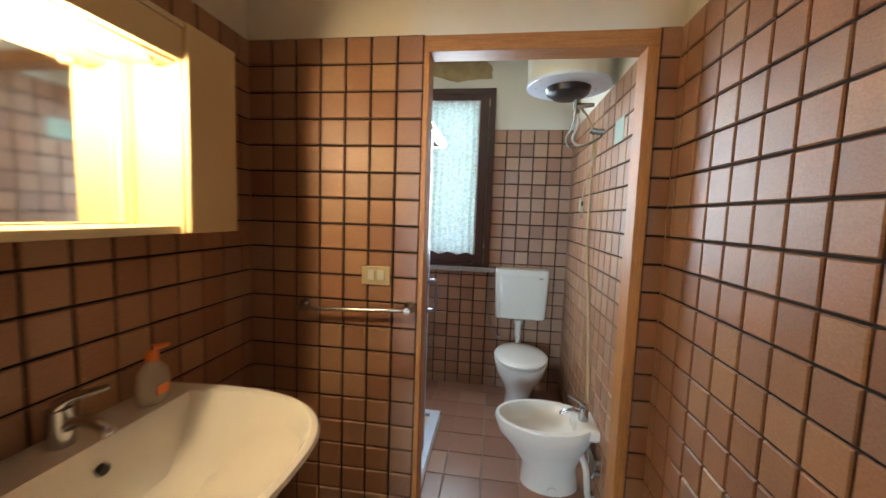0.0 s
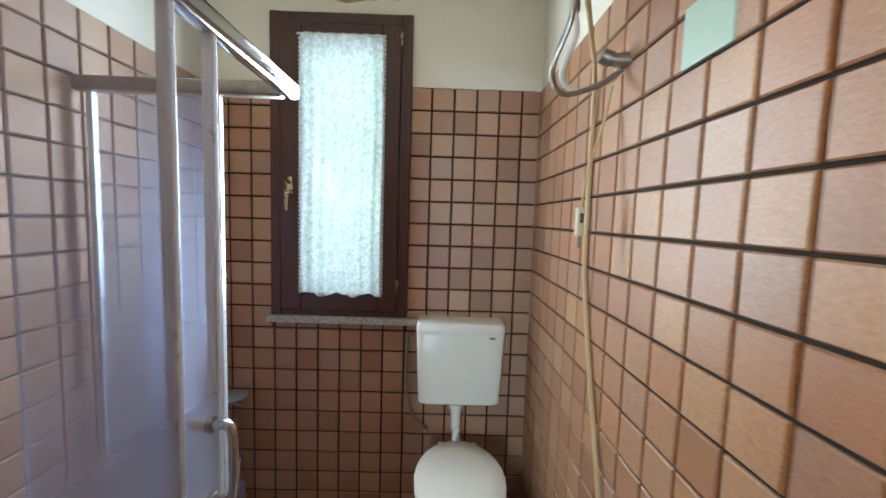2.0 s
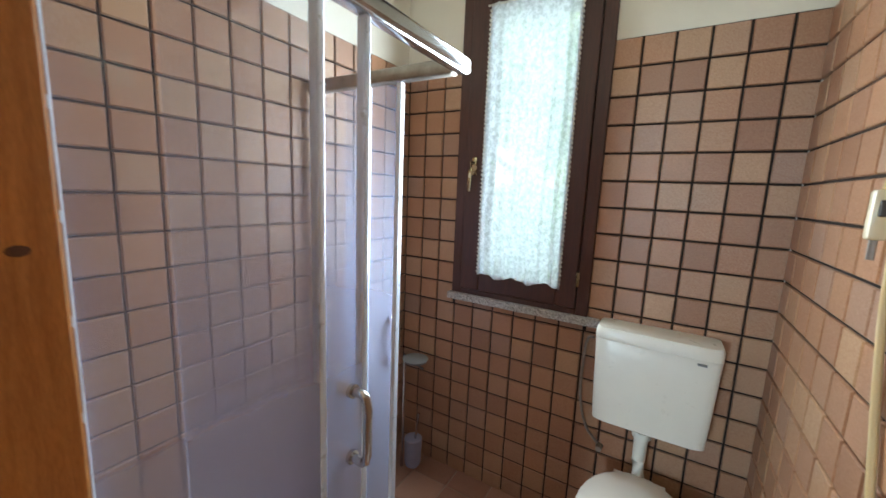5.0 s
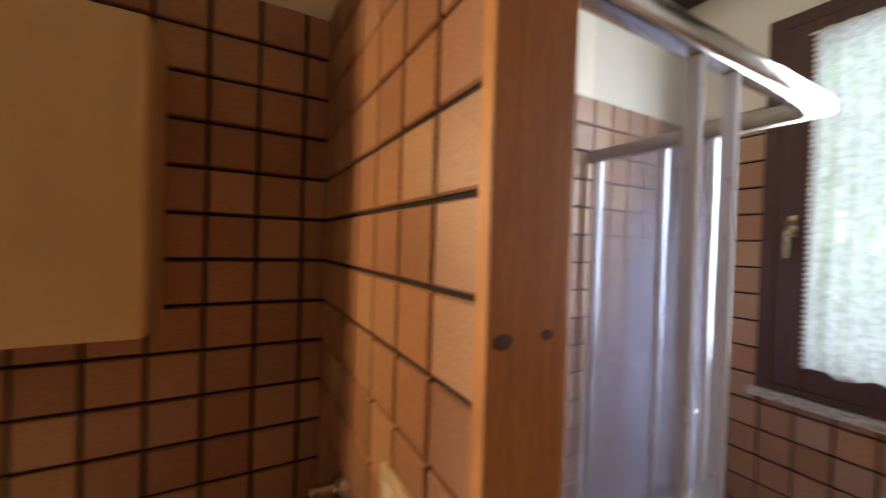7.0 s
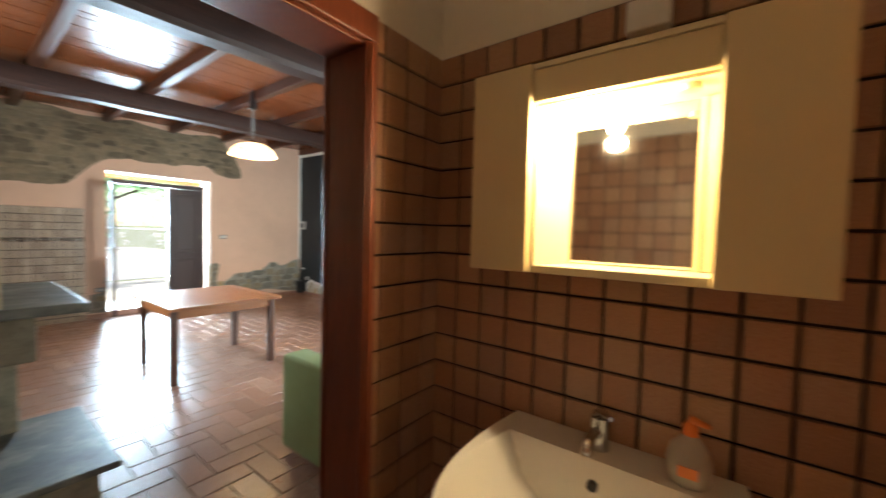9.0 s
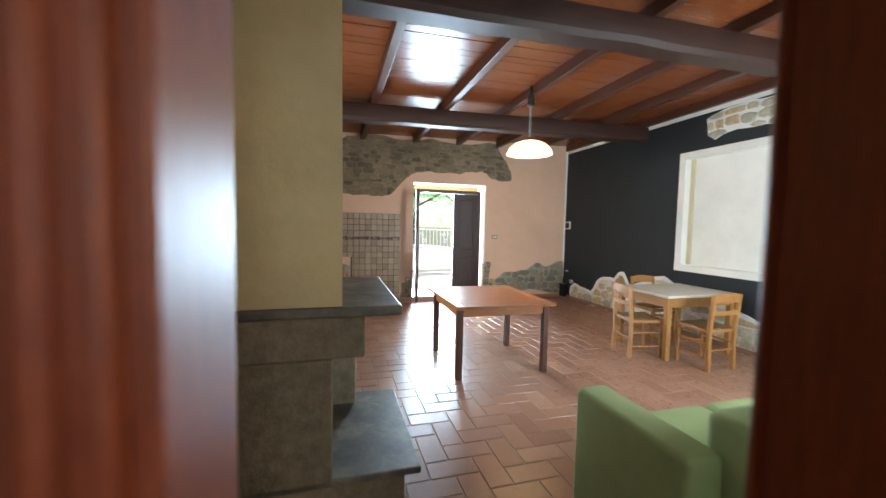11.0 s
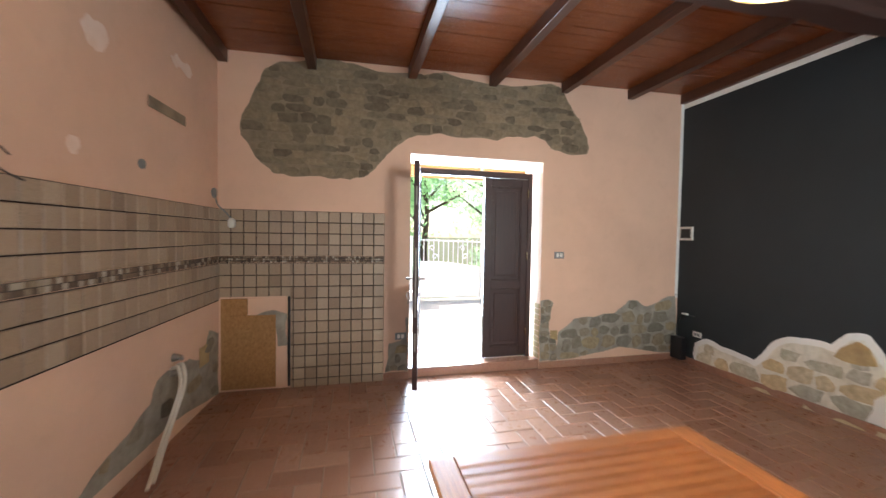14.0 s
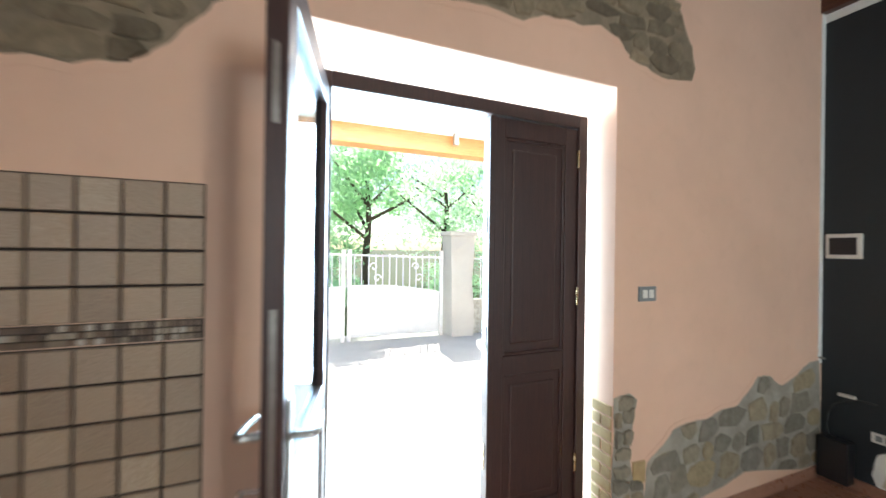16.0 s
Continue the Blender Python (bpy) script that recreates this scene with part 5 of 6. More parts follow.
for i in range(n):
    yy = TY0 + 0.07 + i * w
    part("slat", cube(TX0 + 0.086, TX1 - 0.086, yy + 0.0025, yy + w - 0.0025, TZ - 0.026, TZ - 0.0015, 0.003, 1), M["teak_x"], tt)

# laminate table with three rush chairs
lt = thing("dining_table", "wooden kitchen table with pale laminate top", "table")
LX0, LX1, LY0, LY1 = -3.42, -2.39, -3.38, -2.575
part("tabletop", cube(LX0, LX1, LY0, LY1, 0.712, 0.742, 0.006), M["laminate"], lt, "pale beige laminate top")
part("edge_band", cube(LX0 + 0.004, LX1 - 0.004, LY0 + 0.004, LY1 - 0.004, 0.69, 0.711, 0.003), M["chair_wood"], lt)
for y in (LY0 + 0.03, LY1 - 0.055):
    part("apron", cube(LX0 + 0.05, LX1 - 0.05, y, y + 0.025, 0.60, 0.689, 0.003), M["chair_wood"], lt)
for x in (LX0 + 0.03, LX1 - 0.055):
    part("apron", cube(x, x + 0.025, LY0 + 0.06, LY1 - 0.06, 0.60, 0.689, 0.003), M["chair_wood"], lt)
for x in (LX0 + 0.02, LX1 - 0.08):
    for y in (LY0 + 0.02, LY1 - 0.08):
        part("leg", cube(x, x + 0.06, y, y + 0.06, 0, 0.688, 0.006), M["chair_wood"], lt)


def rush_chair():
    """Faces +x; its seat's middle stands over the origin."""
    e = thing("rush_chair", "light wooden chair with a woven rush seat", "chair", "chairs round the kitchen table")
    W = M["chair_wood"]
    for y in (-0.19, 0.155):
        part("leg", cube(0.165, 0.20, y, y + 0.035, 0, 0.455, 0.006), W, e)
        post = loft(bmesh.new(), [[(x - 0.018, y, z), (x + 0.018, y, z), (x + 0.018, y + 0.035, z), (x - 0.018, y + 0.035, z)] for x, z in ((-0.19, 0), (-0.18, 0.3), (-0.185, 0.48), (-0.215, 0.80), (-0.218, 0.815))])
        part("back_post", post, W, e)
        for z in (0.13, 0.29):
            part("stretcher", tube(bmesh.new(), [(-0.18, y + 0.018, z), (0.18, y + 0.018, z)], 0.011, 8), W, e, smooth=True)
    for x, z in ((0.182, 0.22), (-0.182, 0.22), (0.182, 0.36)):
        part("stretcher", tube(bmesh.new(), [(x, -0.17, z), (x, 0.17, z)], 0.011, 8), W, e, smooth=True)
    for x in (-0.185, 0.165):
        part("seat_rail", cube(x, x + 0.03, -0.155, 0.155, 0.405, 0.44, 0.006), W, e)
    for y in (-0.185, 0.16):
        part("seat_rail", cube(-0.16, 0.165, y, y + 0.025, 0.405, 0.44, 0.006), W, e)
    bm = bmesh.new()
    n = 12
    g = [[bm.verts.new((-0.175 + 0.35 * i / n, -0.175 + 0.35 * j / n, 0.452 - 0.012 * (1 - (2 * i / n - 1) ** 2) * (1 - (2 * j / n - 1) ** 2) + 0.003 * ((i + j) % 2))) for j in range(n + 1)] for i in range(n + 1)]
    for i in range(n):
        for j in range(n):
            bm.faces.new((g[i][j], g[i + 1][j], g[i + 1][j + 1], g[i][j + 1]))
    bmesh.ops.solidify(bm, geom=bm.faces[:], thickness=0.022)
    part("seat", bm, M["straw"], e, "woven straw rush seat", True)
    for z, h in ((0.60, 0.045), (0.735, 0.085)):
        rows = []
        for i in range(9):
            s = i / 8
            y = -0.16 + 0.32 * s
            x = -0.197 - 0.10 * (z - 0.5) - 0.022 * math.sin(math.pi * s)
            top = h + (0.014 * math.sin(math.pi * s) if h > 0.06 else 0)
            rows.append([(x - 0.008, y, z), (x + 0.008, y, z), (x + 0.008, y, z + top), (x - 0.008, y, z + top)])
        part("backrest", loft(bmesh.new(), rows), W, e, smooth=True)
    return e


ch = rush_chair()
ch.matrix_basis = pose(-2.23, -2.92, 0, 0, 0, 168)
copy_thing(ch, pose(-2.91, -3.37, 0, 0, 0, 88))
copy_thing(ch, pose(-2.68, -2.43, 0, 0, 0, 270))

# sofa beside the bathroom door
so = thing("sofa", "green fabric sofa seen from its side", "sofa")
part("armrest", cube(-0.23, -0.05, -0.95, -0.30, 0.04, 0.65, 0.03, 3), M["green_fabric"], so, smooth=True)
part("base", cube(-1.69, -0.231, -0.98, -0.22, 0.06, 0.30, 0.02, 3), M["green_fabric"], so, smooth=True)
part("backrest", cube(-1.69, -0.231, -0.40, -0.20, 0.301, 0.78, 0.04, 3), M["green_fabric"], so, smooth=True)
for x in (-1.67, -0.95):
    part("cushion", cube(x, x + 0.70, -1.00, -0.41, 0.301, 0.44, 0.04, 3), M["green_fabric"], so, smooth=True)
for x, y in ((-0.19, -0.93), (-0.19, -0.36), (-1.63, -0.93), (-1.63, -0.26)):
    part("foot", cube(x, x + 0.05, y, y + 0.05, 0, 0.06), M["black_plastic"], so)

# pendant lamp
pl = thing("pendant_lamp", "glass bowl pendant lamp with amber swirls, lit", "pendant lamp")
LX, LY = -1.072, -3.41
prof = [(0.05, 2.495), (0.11, 2.486), (0.18, 2.458), (0.232, 2.415), (0.262, 2.362), (0.27, 2.338), (0.262, 2.339), (0.228, 2.397), (0.175, 2.448), (0.11, 2.473), (0.05, 2.483)]
part("shade", lathe(bmesh.new(), prof, LX, LY, 48), M["opal"], pl, "milk glass shade with amber streaks", True)
part("cap", lathe(bmesh.new(), [(0.052, 2.492), (0.045, 2.51), (0.02, 2.52), (0.015, 2.535)], LX, LY), M["brass"], pl, smooth=True)
part("rise_and_fall", lathe(bmesh.new(), [(0.028, 2.90), (0.042, 2.91), (0.042, 3.0), (0.03, 3.06), (0.02, 3.13)], LX, LY), M["black_plastic"], pl, smooth=True)
coil = [(LX + 0.012 * math.cos(i * 0.9), LY + 0.012 * math.sin(i * 0.9), 2.53 + 0.37 * i / 200) for i in range(201)]
part("coiled_cord", tube(bmesh.new(), coil, 0.0035, 5), M["grey_plastic"], pl, smooth=True)
bm = bmesh.new()
bmesh.ops.create_uvsphere(bm, u_segments=14, v_segments=10, radius=0.03, matrix=Matrix.Translation((LX, LY, 2.40)))
part("bulb", bm, M["bulb"], pl, "glowing bulb", True)


# wall fittings
def switch_plate(name, label, axis, face, sign, u, z, w, h, mat, keys=2):
    e = thing(name, label, "switch")

    def slabm(u0, u1, z0, z1, d0, d1, b):
        a, c = sorted((face + sign * d0, face + sign * d1))
        return cube(*((a, c, u0, u1) if axis == "x" else (u0, u1, a, c)), z0, z1, b)

    part("plate", slabm(u - w / 2, u + w / 2, z - h / 2, z + h / 2, 0, 0.010, 0.003), mat, e)
    for k in range(keys):
        c = u + (k - (keys - 1) / 2) * w / (keys + 1) * 1.1
        part("key", slabm(c - w * 0.13, c + w * 0.13, z - h * 0.28, z + h * 0.28, 0.010, 0.014, 0.002), M["white_plastic"] if mat is M["grey_plastic"] else M["grey_plastic"], e)
    return e


switch_plate("light_switch", "grey double light switch by the entrance", "y", YF, 1, -1.937, 1.263, 0.118, 0.075, M["grey_plastic"])
switch_plate("socket_entrance", "dark socket plate low beside the entrance", "y", YF, 1, -0.179, 0.44, 0.11, 0.07, M["grey_plastic"])
switch_plate("socket_dark_wall", "white socket low on the dark wall", "x", XD, 1, -6.02, 0.37, 0.11, 0.06, M["white_plastic"])
th = thing("thermostat", "thermostat with cream frame and dark display", "thermostat")
part("frame", cube(XD, XD + 0.025, -6.29, -6.12, 1.45, 1.61, 0.004), M["white_plastic"], th)
part("display", cube(XD + 0.0255, XD + 0.029, -6.27, -6.14, 1.475, 1.585, 0.002), M["black_plastic"], th)
rb = thing("router_box", "black box with loose cables on the floor corner", "router")
part("case", cube(XD + 0.02, XD + 0.10, -6.29, -6.14, 0.04, 0.30, 0.006), M["black_plastic"], rb)
part("cable", tube(bmesh.new(), curve_points([(XD + 0.05, -6.25, 0.30), (XD + 0.03, -6.27, 0.40), (XD + 0.02, -6.24, 0.50), (XD + 0.01, -6.15, 0.56), (XD + 0.015, -6.05, 0.57)]), 0.006, 6), M["black_plastic"], rb)
part("cable_end", tube(bmesh.new(), [(XD + 0.012, -6.22, 0.575), (XD + 0.02, -6.14, 0.58)], 0.012, 8), M["white_plastic"], rb)
tagged(part("wall_nail", tube(bmesh.new(), [(-3.53, YF, 0.79), (-3.53, YF + 0.03, 0.79)], 0.008, 8), M["dull_metal"]), "rusty fitting stub in the front wall", "fitting")

ROOM["origin"] = KITCHEN
tagged(part("vent_slot", cube(XK - 0.006, XK, -5.74, -5.29, 2.235, 2.305, 0.002), M["dark_mortar"]), "raw mortar slot cut in the pink wall", "wall slot")
tagged(part("pipe_hole", tube(bmesh.new(), [(XK - 0.004, -4.2, 2.80), (XK + 0.004, -4.2, 2.80)], 0.06, 20), M["black_plastic"]), "dark flue hole high in the pink wall", "flue hole")
for y, z, r in ((-5.21, 1.863, 0.03), (-6.22, 1.80, 0.045)):
    tagged(part("cable_box", tube(bmesh.new(), [(XK - 0.012, y, z), (XK, y, z)], r, 16), M["grey_plastic"]), "round cable box in the wall", "cable box")
wr = thing("loose_wires", "loose wires hanging from the kitchen wall", "wire")
part("wire", tube(bmesh.new(), curve_points([(XK, -4.16, 1.77), (XK - 0.03, -4.21, 1.74), (XK - 0.02, -4.33, 1.68), (XK - 0.03, -4.41, 1.65)]), 0.004, 6), M["black_plastic"], wr)
part("wire", tube(bmesh.new(), curve_points([(XK, -4.16, 1.76), (XK - 0.04, -4.27, 1.77), (XK - 0.03, -4.35, 1.74)]), 0.004, 6), M["black_plastic"], wr)
wr2 = thing("corner_cable", "cable with white plug hanging in the kitchen corner", "cable")
part("cable", tube(bmesh.new(), curve_points([(XK - 0.01, -6.22, 1.79), (XK - 0.03, -6.23, 1.70), (XK - 0.08, -6.26, 1.64), (XK - 0.12, -6.285, 1.58)]), 0.006, 6), M["grey_plastic"], wr2)
part("plug", lathe(bmesh.new(), [(0.02, 1.50), (0.032, 1.52), (0.03, 1.57), (0.012, 1.585)], XK - 0.125, -6.28, 14), M["white_plastic"], wr2, smooth=True)
ht = thing("water_hoses", "two white hoses hanging from kitchen wall taps", "hose")
for dy in (0.0, 0.06):
    part("hose", tube(bmesh.new(), curve_points([(XK - 0.03, -5.53 + dy, 0.52), (XK - 0.10, -5.47 + dy, 0.54), (XK - 0.14, -5.40 + dy, 0.42), (XK - 0.12, -5.25 + dy, 0.18), (XK - 0.16, -5.0 + dy, 0.015)]), 0.011, 8), M["hose_white"], ht, smooth=True)
for y, z in ((-5.55, 0.57), (-5.52, 0.47)):
    part("tap", tube(bmesh.new(), [(XK, y, z), (XK - 0.05, y, z), (XK - 0.07, y + 0.03, z)], [0.03, 0.016, 0.013], 10), M["dull_metal"], ht, smooth=True)


def mitt(y):
    e = thing("pot_holder", "grey quilted pot holder on a green hook", "pot holder", "pot holders on hooks")
    pts = [ring(0, 0, 0, 0.055, 0.11, 22)]
    bm = loft(bmesh.new(), [[(XK - 0.028, y + p[0], 1.232 + p[1] * 0.82) for p in pts[0]], [(XK - 0.010, y + p[0] * 1.05, 1.232 + p[1] * 0.85) for p in pts[0]]])
    part("cloth", bm, M["mitt_fabric"], e)
    part("hook", cube(XK - 0.03, XK - 0.009, y - 0.02, y + 0.02, 1.325, 1.365, 0.006), M["green_plastic"], e, "green plastic hook")


mitt(-3.94)
mitt(-4.05)
ROOM["origin"] = LIVING

# boarded recess in the front tiles
ob = thing("boarded_recess", "chipboard sheet covering a raw recess in the tiles", "board")
part("board", cube(0.99, 1.45, YF + 0.0, YF + 0.012, 0.02, 0.70), M["osb"], ob)
part("board", cube(1.23, 1.45, YF + 0.0, YF + 0.011, 0.701, 0.855), M["osb"], ob)
part("bare_plaster", cube(0.885, 1.229, YF, YF + 0.006, 0.701, 0.855), M["pink_plaster"], ob)
part("bare_plaster", cube(0.885, 0.989, YF, YF + 0.006, 0.02, 0.40), M["pink_plaster"], ob)
pp = outline([(0.886, 0.41), (0.97, 0.40), (0.985, 0.66), (1.14, 0.68), (1.15, 0.70), (1.0, 0.74), (0.886, 0.70)], 0.08, 9)
part("mortar", slab(pp, lambda u, z, d: (u, YF + d, z), 0.0062, 0.010), M["grey_mortar"], ob)
part("edge_strip", cube(0.862, 0.884, YF + 0.001, YF + 0.016, 0.02, 0.87), M["black_plastic"], ob)

# bare stone where the plaster was cut away


def patch(name, label, pts, place, mortar, mat, w, h, seed, rough=0.14, proud=0.02, border=None, fill=0.94, core=0.004):
    poly = outline(pts, rough, seed)
    e = thing(name, label, "stonework", kind="structure")
    if border:
        part("plaster_edge", slab(grown(poly, border[0]), place, 0, 0.0025), border[1], e, "smooth painted plaster edge round the stones")
    part("mortar", slab(poly, place, 0, core), mortar, e)
    stones(e, poly, lambda u, z, d: place(u, z, d + core - 0.001), mat, w, h, seed + 1, proud, fill)
    return e


on_front = lambda u, z, d: (u, YF + d, z)
on_dark = lambda u, z, d: (XD + d, u, z)
on_kitchen = lambda u, z, d: (XK - d, u, z)
patch("stone_patch_over_door", "bare brown rubble stonework above the door", [(1.285, 2.337), (1.275, 2.52), (1.18, 2.72), (1.08, 2.95), (0.95, 3.03), (0.3, 3.09), (-0.6, 3.11), (-1.78, 3.13), (-1.90, 3.10), (-2.05, 2.88), (-2.19, 2.68), (-2.275, 2.47), (-2.25, 2.40), (-2.14, 2.385), (-2.0, 2.385), (-1.83, 2.424), (-1.72, 2.52), (-1.61, 2.552), (-1.40, 2.53), (-1.18, 2.469), (-0.80, 2.47), (-0.33, 2.462), (-0.20, 2.40), (-0.12, 2.346), (-0.02, 2.245), (0.09, 2.10), (0.22, 2.01), (0.325, 1.985), (0.70, 2.0), (1.01, 2.01), (1.12, 2.10), (1.19, 2.204)], on_front, M["dark_mortar"], M["stone_brown"], 0.15, 0.085, 21, 0.09, 0.012, (0.03, M["pink_plaster"]), 1.04)
patch("stone_patch_entrance", "bare grey rubble stones low on the front wall", [(-1.955, 0.08), (-1.945, 0.30), (-1.955, 0.40), (-2.07, 0.47), (-2.138, 0.535), (-2.40, 0.555), (-2.674, 0.59), (-2.78, 0.66), (-2.867, 0.735), (-2.98, 0.73), (-3.104, 0.655), (-3.28, 0.70), (-3.42, 0.77), (-3.53, 0.77), (XD + 0.015, 0.50), (XD + 0.015, 0.08)], on_front, M["grey_mortar"], M["stone"], 0.17, 0.12, 31, 0.07, 0.010, (0.025, M["pink_plaster"]), 0.96)
patch("stone_patch_jamb", "bare stones beside the entrance reveal", [(-1.727, 0.08), (-1.727, 0.76), (-1.83, 0.77), (-1.88, 0.73), (-1.85, 0.60), (-1.83, 0.48), (-1.85, 0.36), (-1.93, 0.30), (-1.945, 0.08)], on_front, M["grey_mortar"], M["stone"], 0.11, 0.09, 41, 0.06, 0.02)
patch("stone_patch_socket", "bare stones under the entrance socket", [(-0.258, 0.08), (-0.258, 0.62), (-0.23, 0.63), (-0.235, 0.50), (-0.19, 0.40), (-0.06, 0.37), (-0.025, 0.08)], on_front, M["grey_mortar"], M["stone"], 0.12, 0.09, 44, 0.06, 0.02)
patch("stone_patch_dark_wall", "bare stones with white painted edge low on dark wall", [(-6.03, 0.085), (-6.0, 0.24), (-5.9, 0.30), (-5.55, 0.25), (-5.38, 0.22), (-5.28, 0.33), (-5.2, 0.46), (-5.08, 0.54), (-4.93, 0.56), (-4.76, 0.55), (-4.66, 0.68), (-4.59, 0.70), (-4.46, 0.50), (-4.3, 0.53), (-4.0, 0.66), (-3.75, 0.735), (-3.55, 0.64), (-3.3, 0.5), (-2.7, 0.46), (-2.2, 0.36), (-1.5, 0.30), (-1.0, 0.085)], on_dark, M["lime_mortar"], M["stone_pale"], 0.22, 0.12, 51, 0.06, 0.010, (0.055, M["white_paint"]), 0.95)
patch("stone_patch_dark_wall_top", "bare white-washed stones high on the dark wall", [(-3.22, 2.95), (-3.19, 2.72), (-3.1, 2.65), (-2.8, 2.72), (-2.5, 2.70), (-2.1, 2.68), (-1.9, 2.95), (-2.3, 3.01), (-3.0, 3.01)], on_dark, M["white_paint"], M["stone_pale"], 0.2, 0.10, 61, 0.08, 0.02, None, 0.95)
tagged(part("plaster_repair", slab(outline([(-4.54, 0.086), (-4.50, 0.27), (-4.42, 0.37), (-4.31, 0.34), (-4.15, 0.15), (-4.08, 0.086)], 0.08, 91), on_dark, 0.002, 0.026), M["white_paint"]), "white plaster repair over the stones of the dark wall", "plaster repair", kind="structure")
switch_plate("socket_plaster_repair", "white socket set in the white plaster repair", "x", XD + 0.026, 1, -4.38, 0.27, 0.11, 0.07, M["white_plastic"])
tagged(part("yellow_stone", slab(outline([(-4.76, 0.52), (-4.72, 0.60), (-4.62, 0.68), (-4.55, 0.64), (-4.50, 0.52), (-4.62, 0.50)], 0.08, 92), on_dark, 0.002, 0.022), M["brick"]), "large smooth yellow stone in the rubble", "stone", kind="structure")
ROOM["origin"] = KITCHEN
patch("mortar_patch_kitchen", "raw grey mortar low in the kitchen corner", [(-6.30, 0.0), (-6.30, 0.55), (-6.12, 0.62), (-5.95, 0.42), (-5.6, 0.50), (-5.35, 0.48), (-5.28, 0.36), (-4.9, 0.25), (-4.5, 0.12), (-4.1, 0.0)], on_kitchen, M["grey_mortar"], M["stone"], 0.3, 0.2, 71, 0.08, 0.006, None, 0.5)
tagged(part("plaster_strip", cube(XK - 0.008, XK - 0.0045, -6.10, -5.93, 0.36, 0.52), M["brick"]), "small yellow patch in the raw mortar", "plaster patch")
ROOM["origin"] = LIVING
tagged(part("yellow_patch", cube(-1.94, -1.855, YF, YF + 0.0055, 0.31, 0.42), M["brick"]), "small yellow square of old plaster", "plaster patch")
bk = thing("brick_reveal", "pale yellow bricks bare in the door reveal", "brickwork", kind="structure")
for i in range(10):
    z = 0.105 + i * 0.062
    for y0, y1 in (((YF - 0.13, YF - 0.004),) if i % 2 else ((YF - 0.13, YF - 0.07), (YF - 0.064, YF - 0.004))):
        part("brick", cube(RDOOR[0], RDOOR[0] + 0.008, y0, y1, z + 0.004, z + 0.056, 0.003, 1), M["brick"], bk)

# touch-ups of white filler on the pink wall
ROOM["origin"] = KITCHEN
for k, (y, z, w, h) in enumerate(((-3.72, 2.25, 0.10, 0.13), (-4.05, 2.18, 0.16, 0.05), (-4.35, 2.42, 0.12, 0.16), (-4.85, 2.45, 0.16, 0.14), (-5.7, 2.66, 0.25, 0.10), (-4.7, 1.86, 0.07, 0.08), (-4.05, 2.70, 0.09, 0.12))):
    poly = outline([(y + w * math.cos(a) * 0.6, z + h * math.sin(a) * 0.6) for a in [i * math.pi / 3 for i in range(6)]], 0.2, 80 + k)
    tagged(part("filler_spot", slab(poly, on_kitchen, 0, 0.002), M["filler"]), "pale filler spot on the pink plaster", "filler spot", kind="structure")
# ---- outdoors ----
ROOM["origin"] = LIVING
GZ = -0.10
g = 400.0
tagged(part("ground", cube(-g, g, -g, g, GZ - 0.2, GZ), M["grass"]), "dry grassy ground round the house", "ground", kind="structure")
tagged(part("pavement_yard", cube(-14, 10, -11.6, YF - 0.43, GZ + 0.002, GZ + 0.02), M["concrete"]), "pale concrete yard before the entrance", "pavement", kind="structure")
po = thing("porch_roof", "timber porch roof over the entrance", "porch", kind="structure")
part("soffit", cube(-5.0, 3.0, -8.2, YF - 0.43, 2.50, 2.56), M["white_paint"], po)
part("edge_beam", cube(-5.0, 3.0, -8.22, -8.06, 2.34, 2.52, 0.008), M["pine_flat"], po)
part("lamp_hook", cube(-1.62, -1.58, -8.0, -7.96, 2.40, 2.50), M["dull_metal"], po)

gt = thing("metal_gate", "white wrought-iron gate with scrolls and arched panel", "gate")
GY, GX0, GX1 = -11.3, -2.80, 0.35


def arch(x):
    s = (x - GX0) / (GX1 - GX0)
    return 0.62 + 0.22 * math.sin(math.pi * min(1, max(0, s * 0.9 + 0.1)))


for x in (GX0, -1.16, -1.06, GX1):
    part("post", cube(x - 0.03, x + 0.03, GY - 0.03, GY + 0.03, GZ, 1.45), M["iron_white"], gt)
for i in range(26):
    x = GX0 + 0.12 * (i + 1)
    if x < GX1:
        part("bar", tube(bmesh.new(), [(x, GY, arch(x)), (x, GY, 1.38)], 0.011, 6), M["iron_white"], gt)
for pts in ([(GX0, GY, 0.0), (GX1, GY, 0.0)], [(GX0, GY, 1.32), (GX1, GY, 1.40)], [(GX0 + (GX1 - GX0) * i / 16, GY, arch(GX0 + (GX1 - GX0) * i / 16)) for i in range(17)]):
    part("rail", tube(bmesh.new(), pts, 0.018, 6), M["iron_white"], gt)
for x0, x1 in ((GX0 + 0.04, -1.17), (-1.05, GX1 - 0.04)):
    bm = bmesh.new()
    n = 12
    lo = [[(x0 + (x1 - x0) * i / n, GY + d, 0.02) for i in range(n + 1)] for d in (-0.006, 0.006)]
    hi = [[(p[0], p[1], arch(p[0])) for p in r] for r in lo]
    loft(bm, [lo[0] + lo[1][::-1], hi[0] + hi[1][::-1]])
    part("sheet_panel", bm, M["iron_white"], gt)
for x in (-2.35, -1.6):
    for s in (-1, 1):
        pts = [(x + s * (0.03 + 0.07 * math.cos(a) * (1 - a / 9)), GY - 0.02, 1.06 + s * 0.10 + 0.08 * math.sin(a) * (1 - a / 9)) for a in [k * 0.45 for k in range(15)]]
        part("scroll", tube(bmesh.new(), pts, 0.012, 6), M["iron_white"], gt)
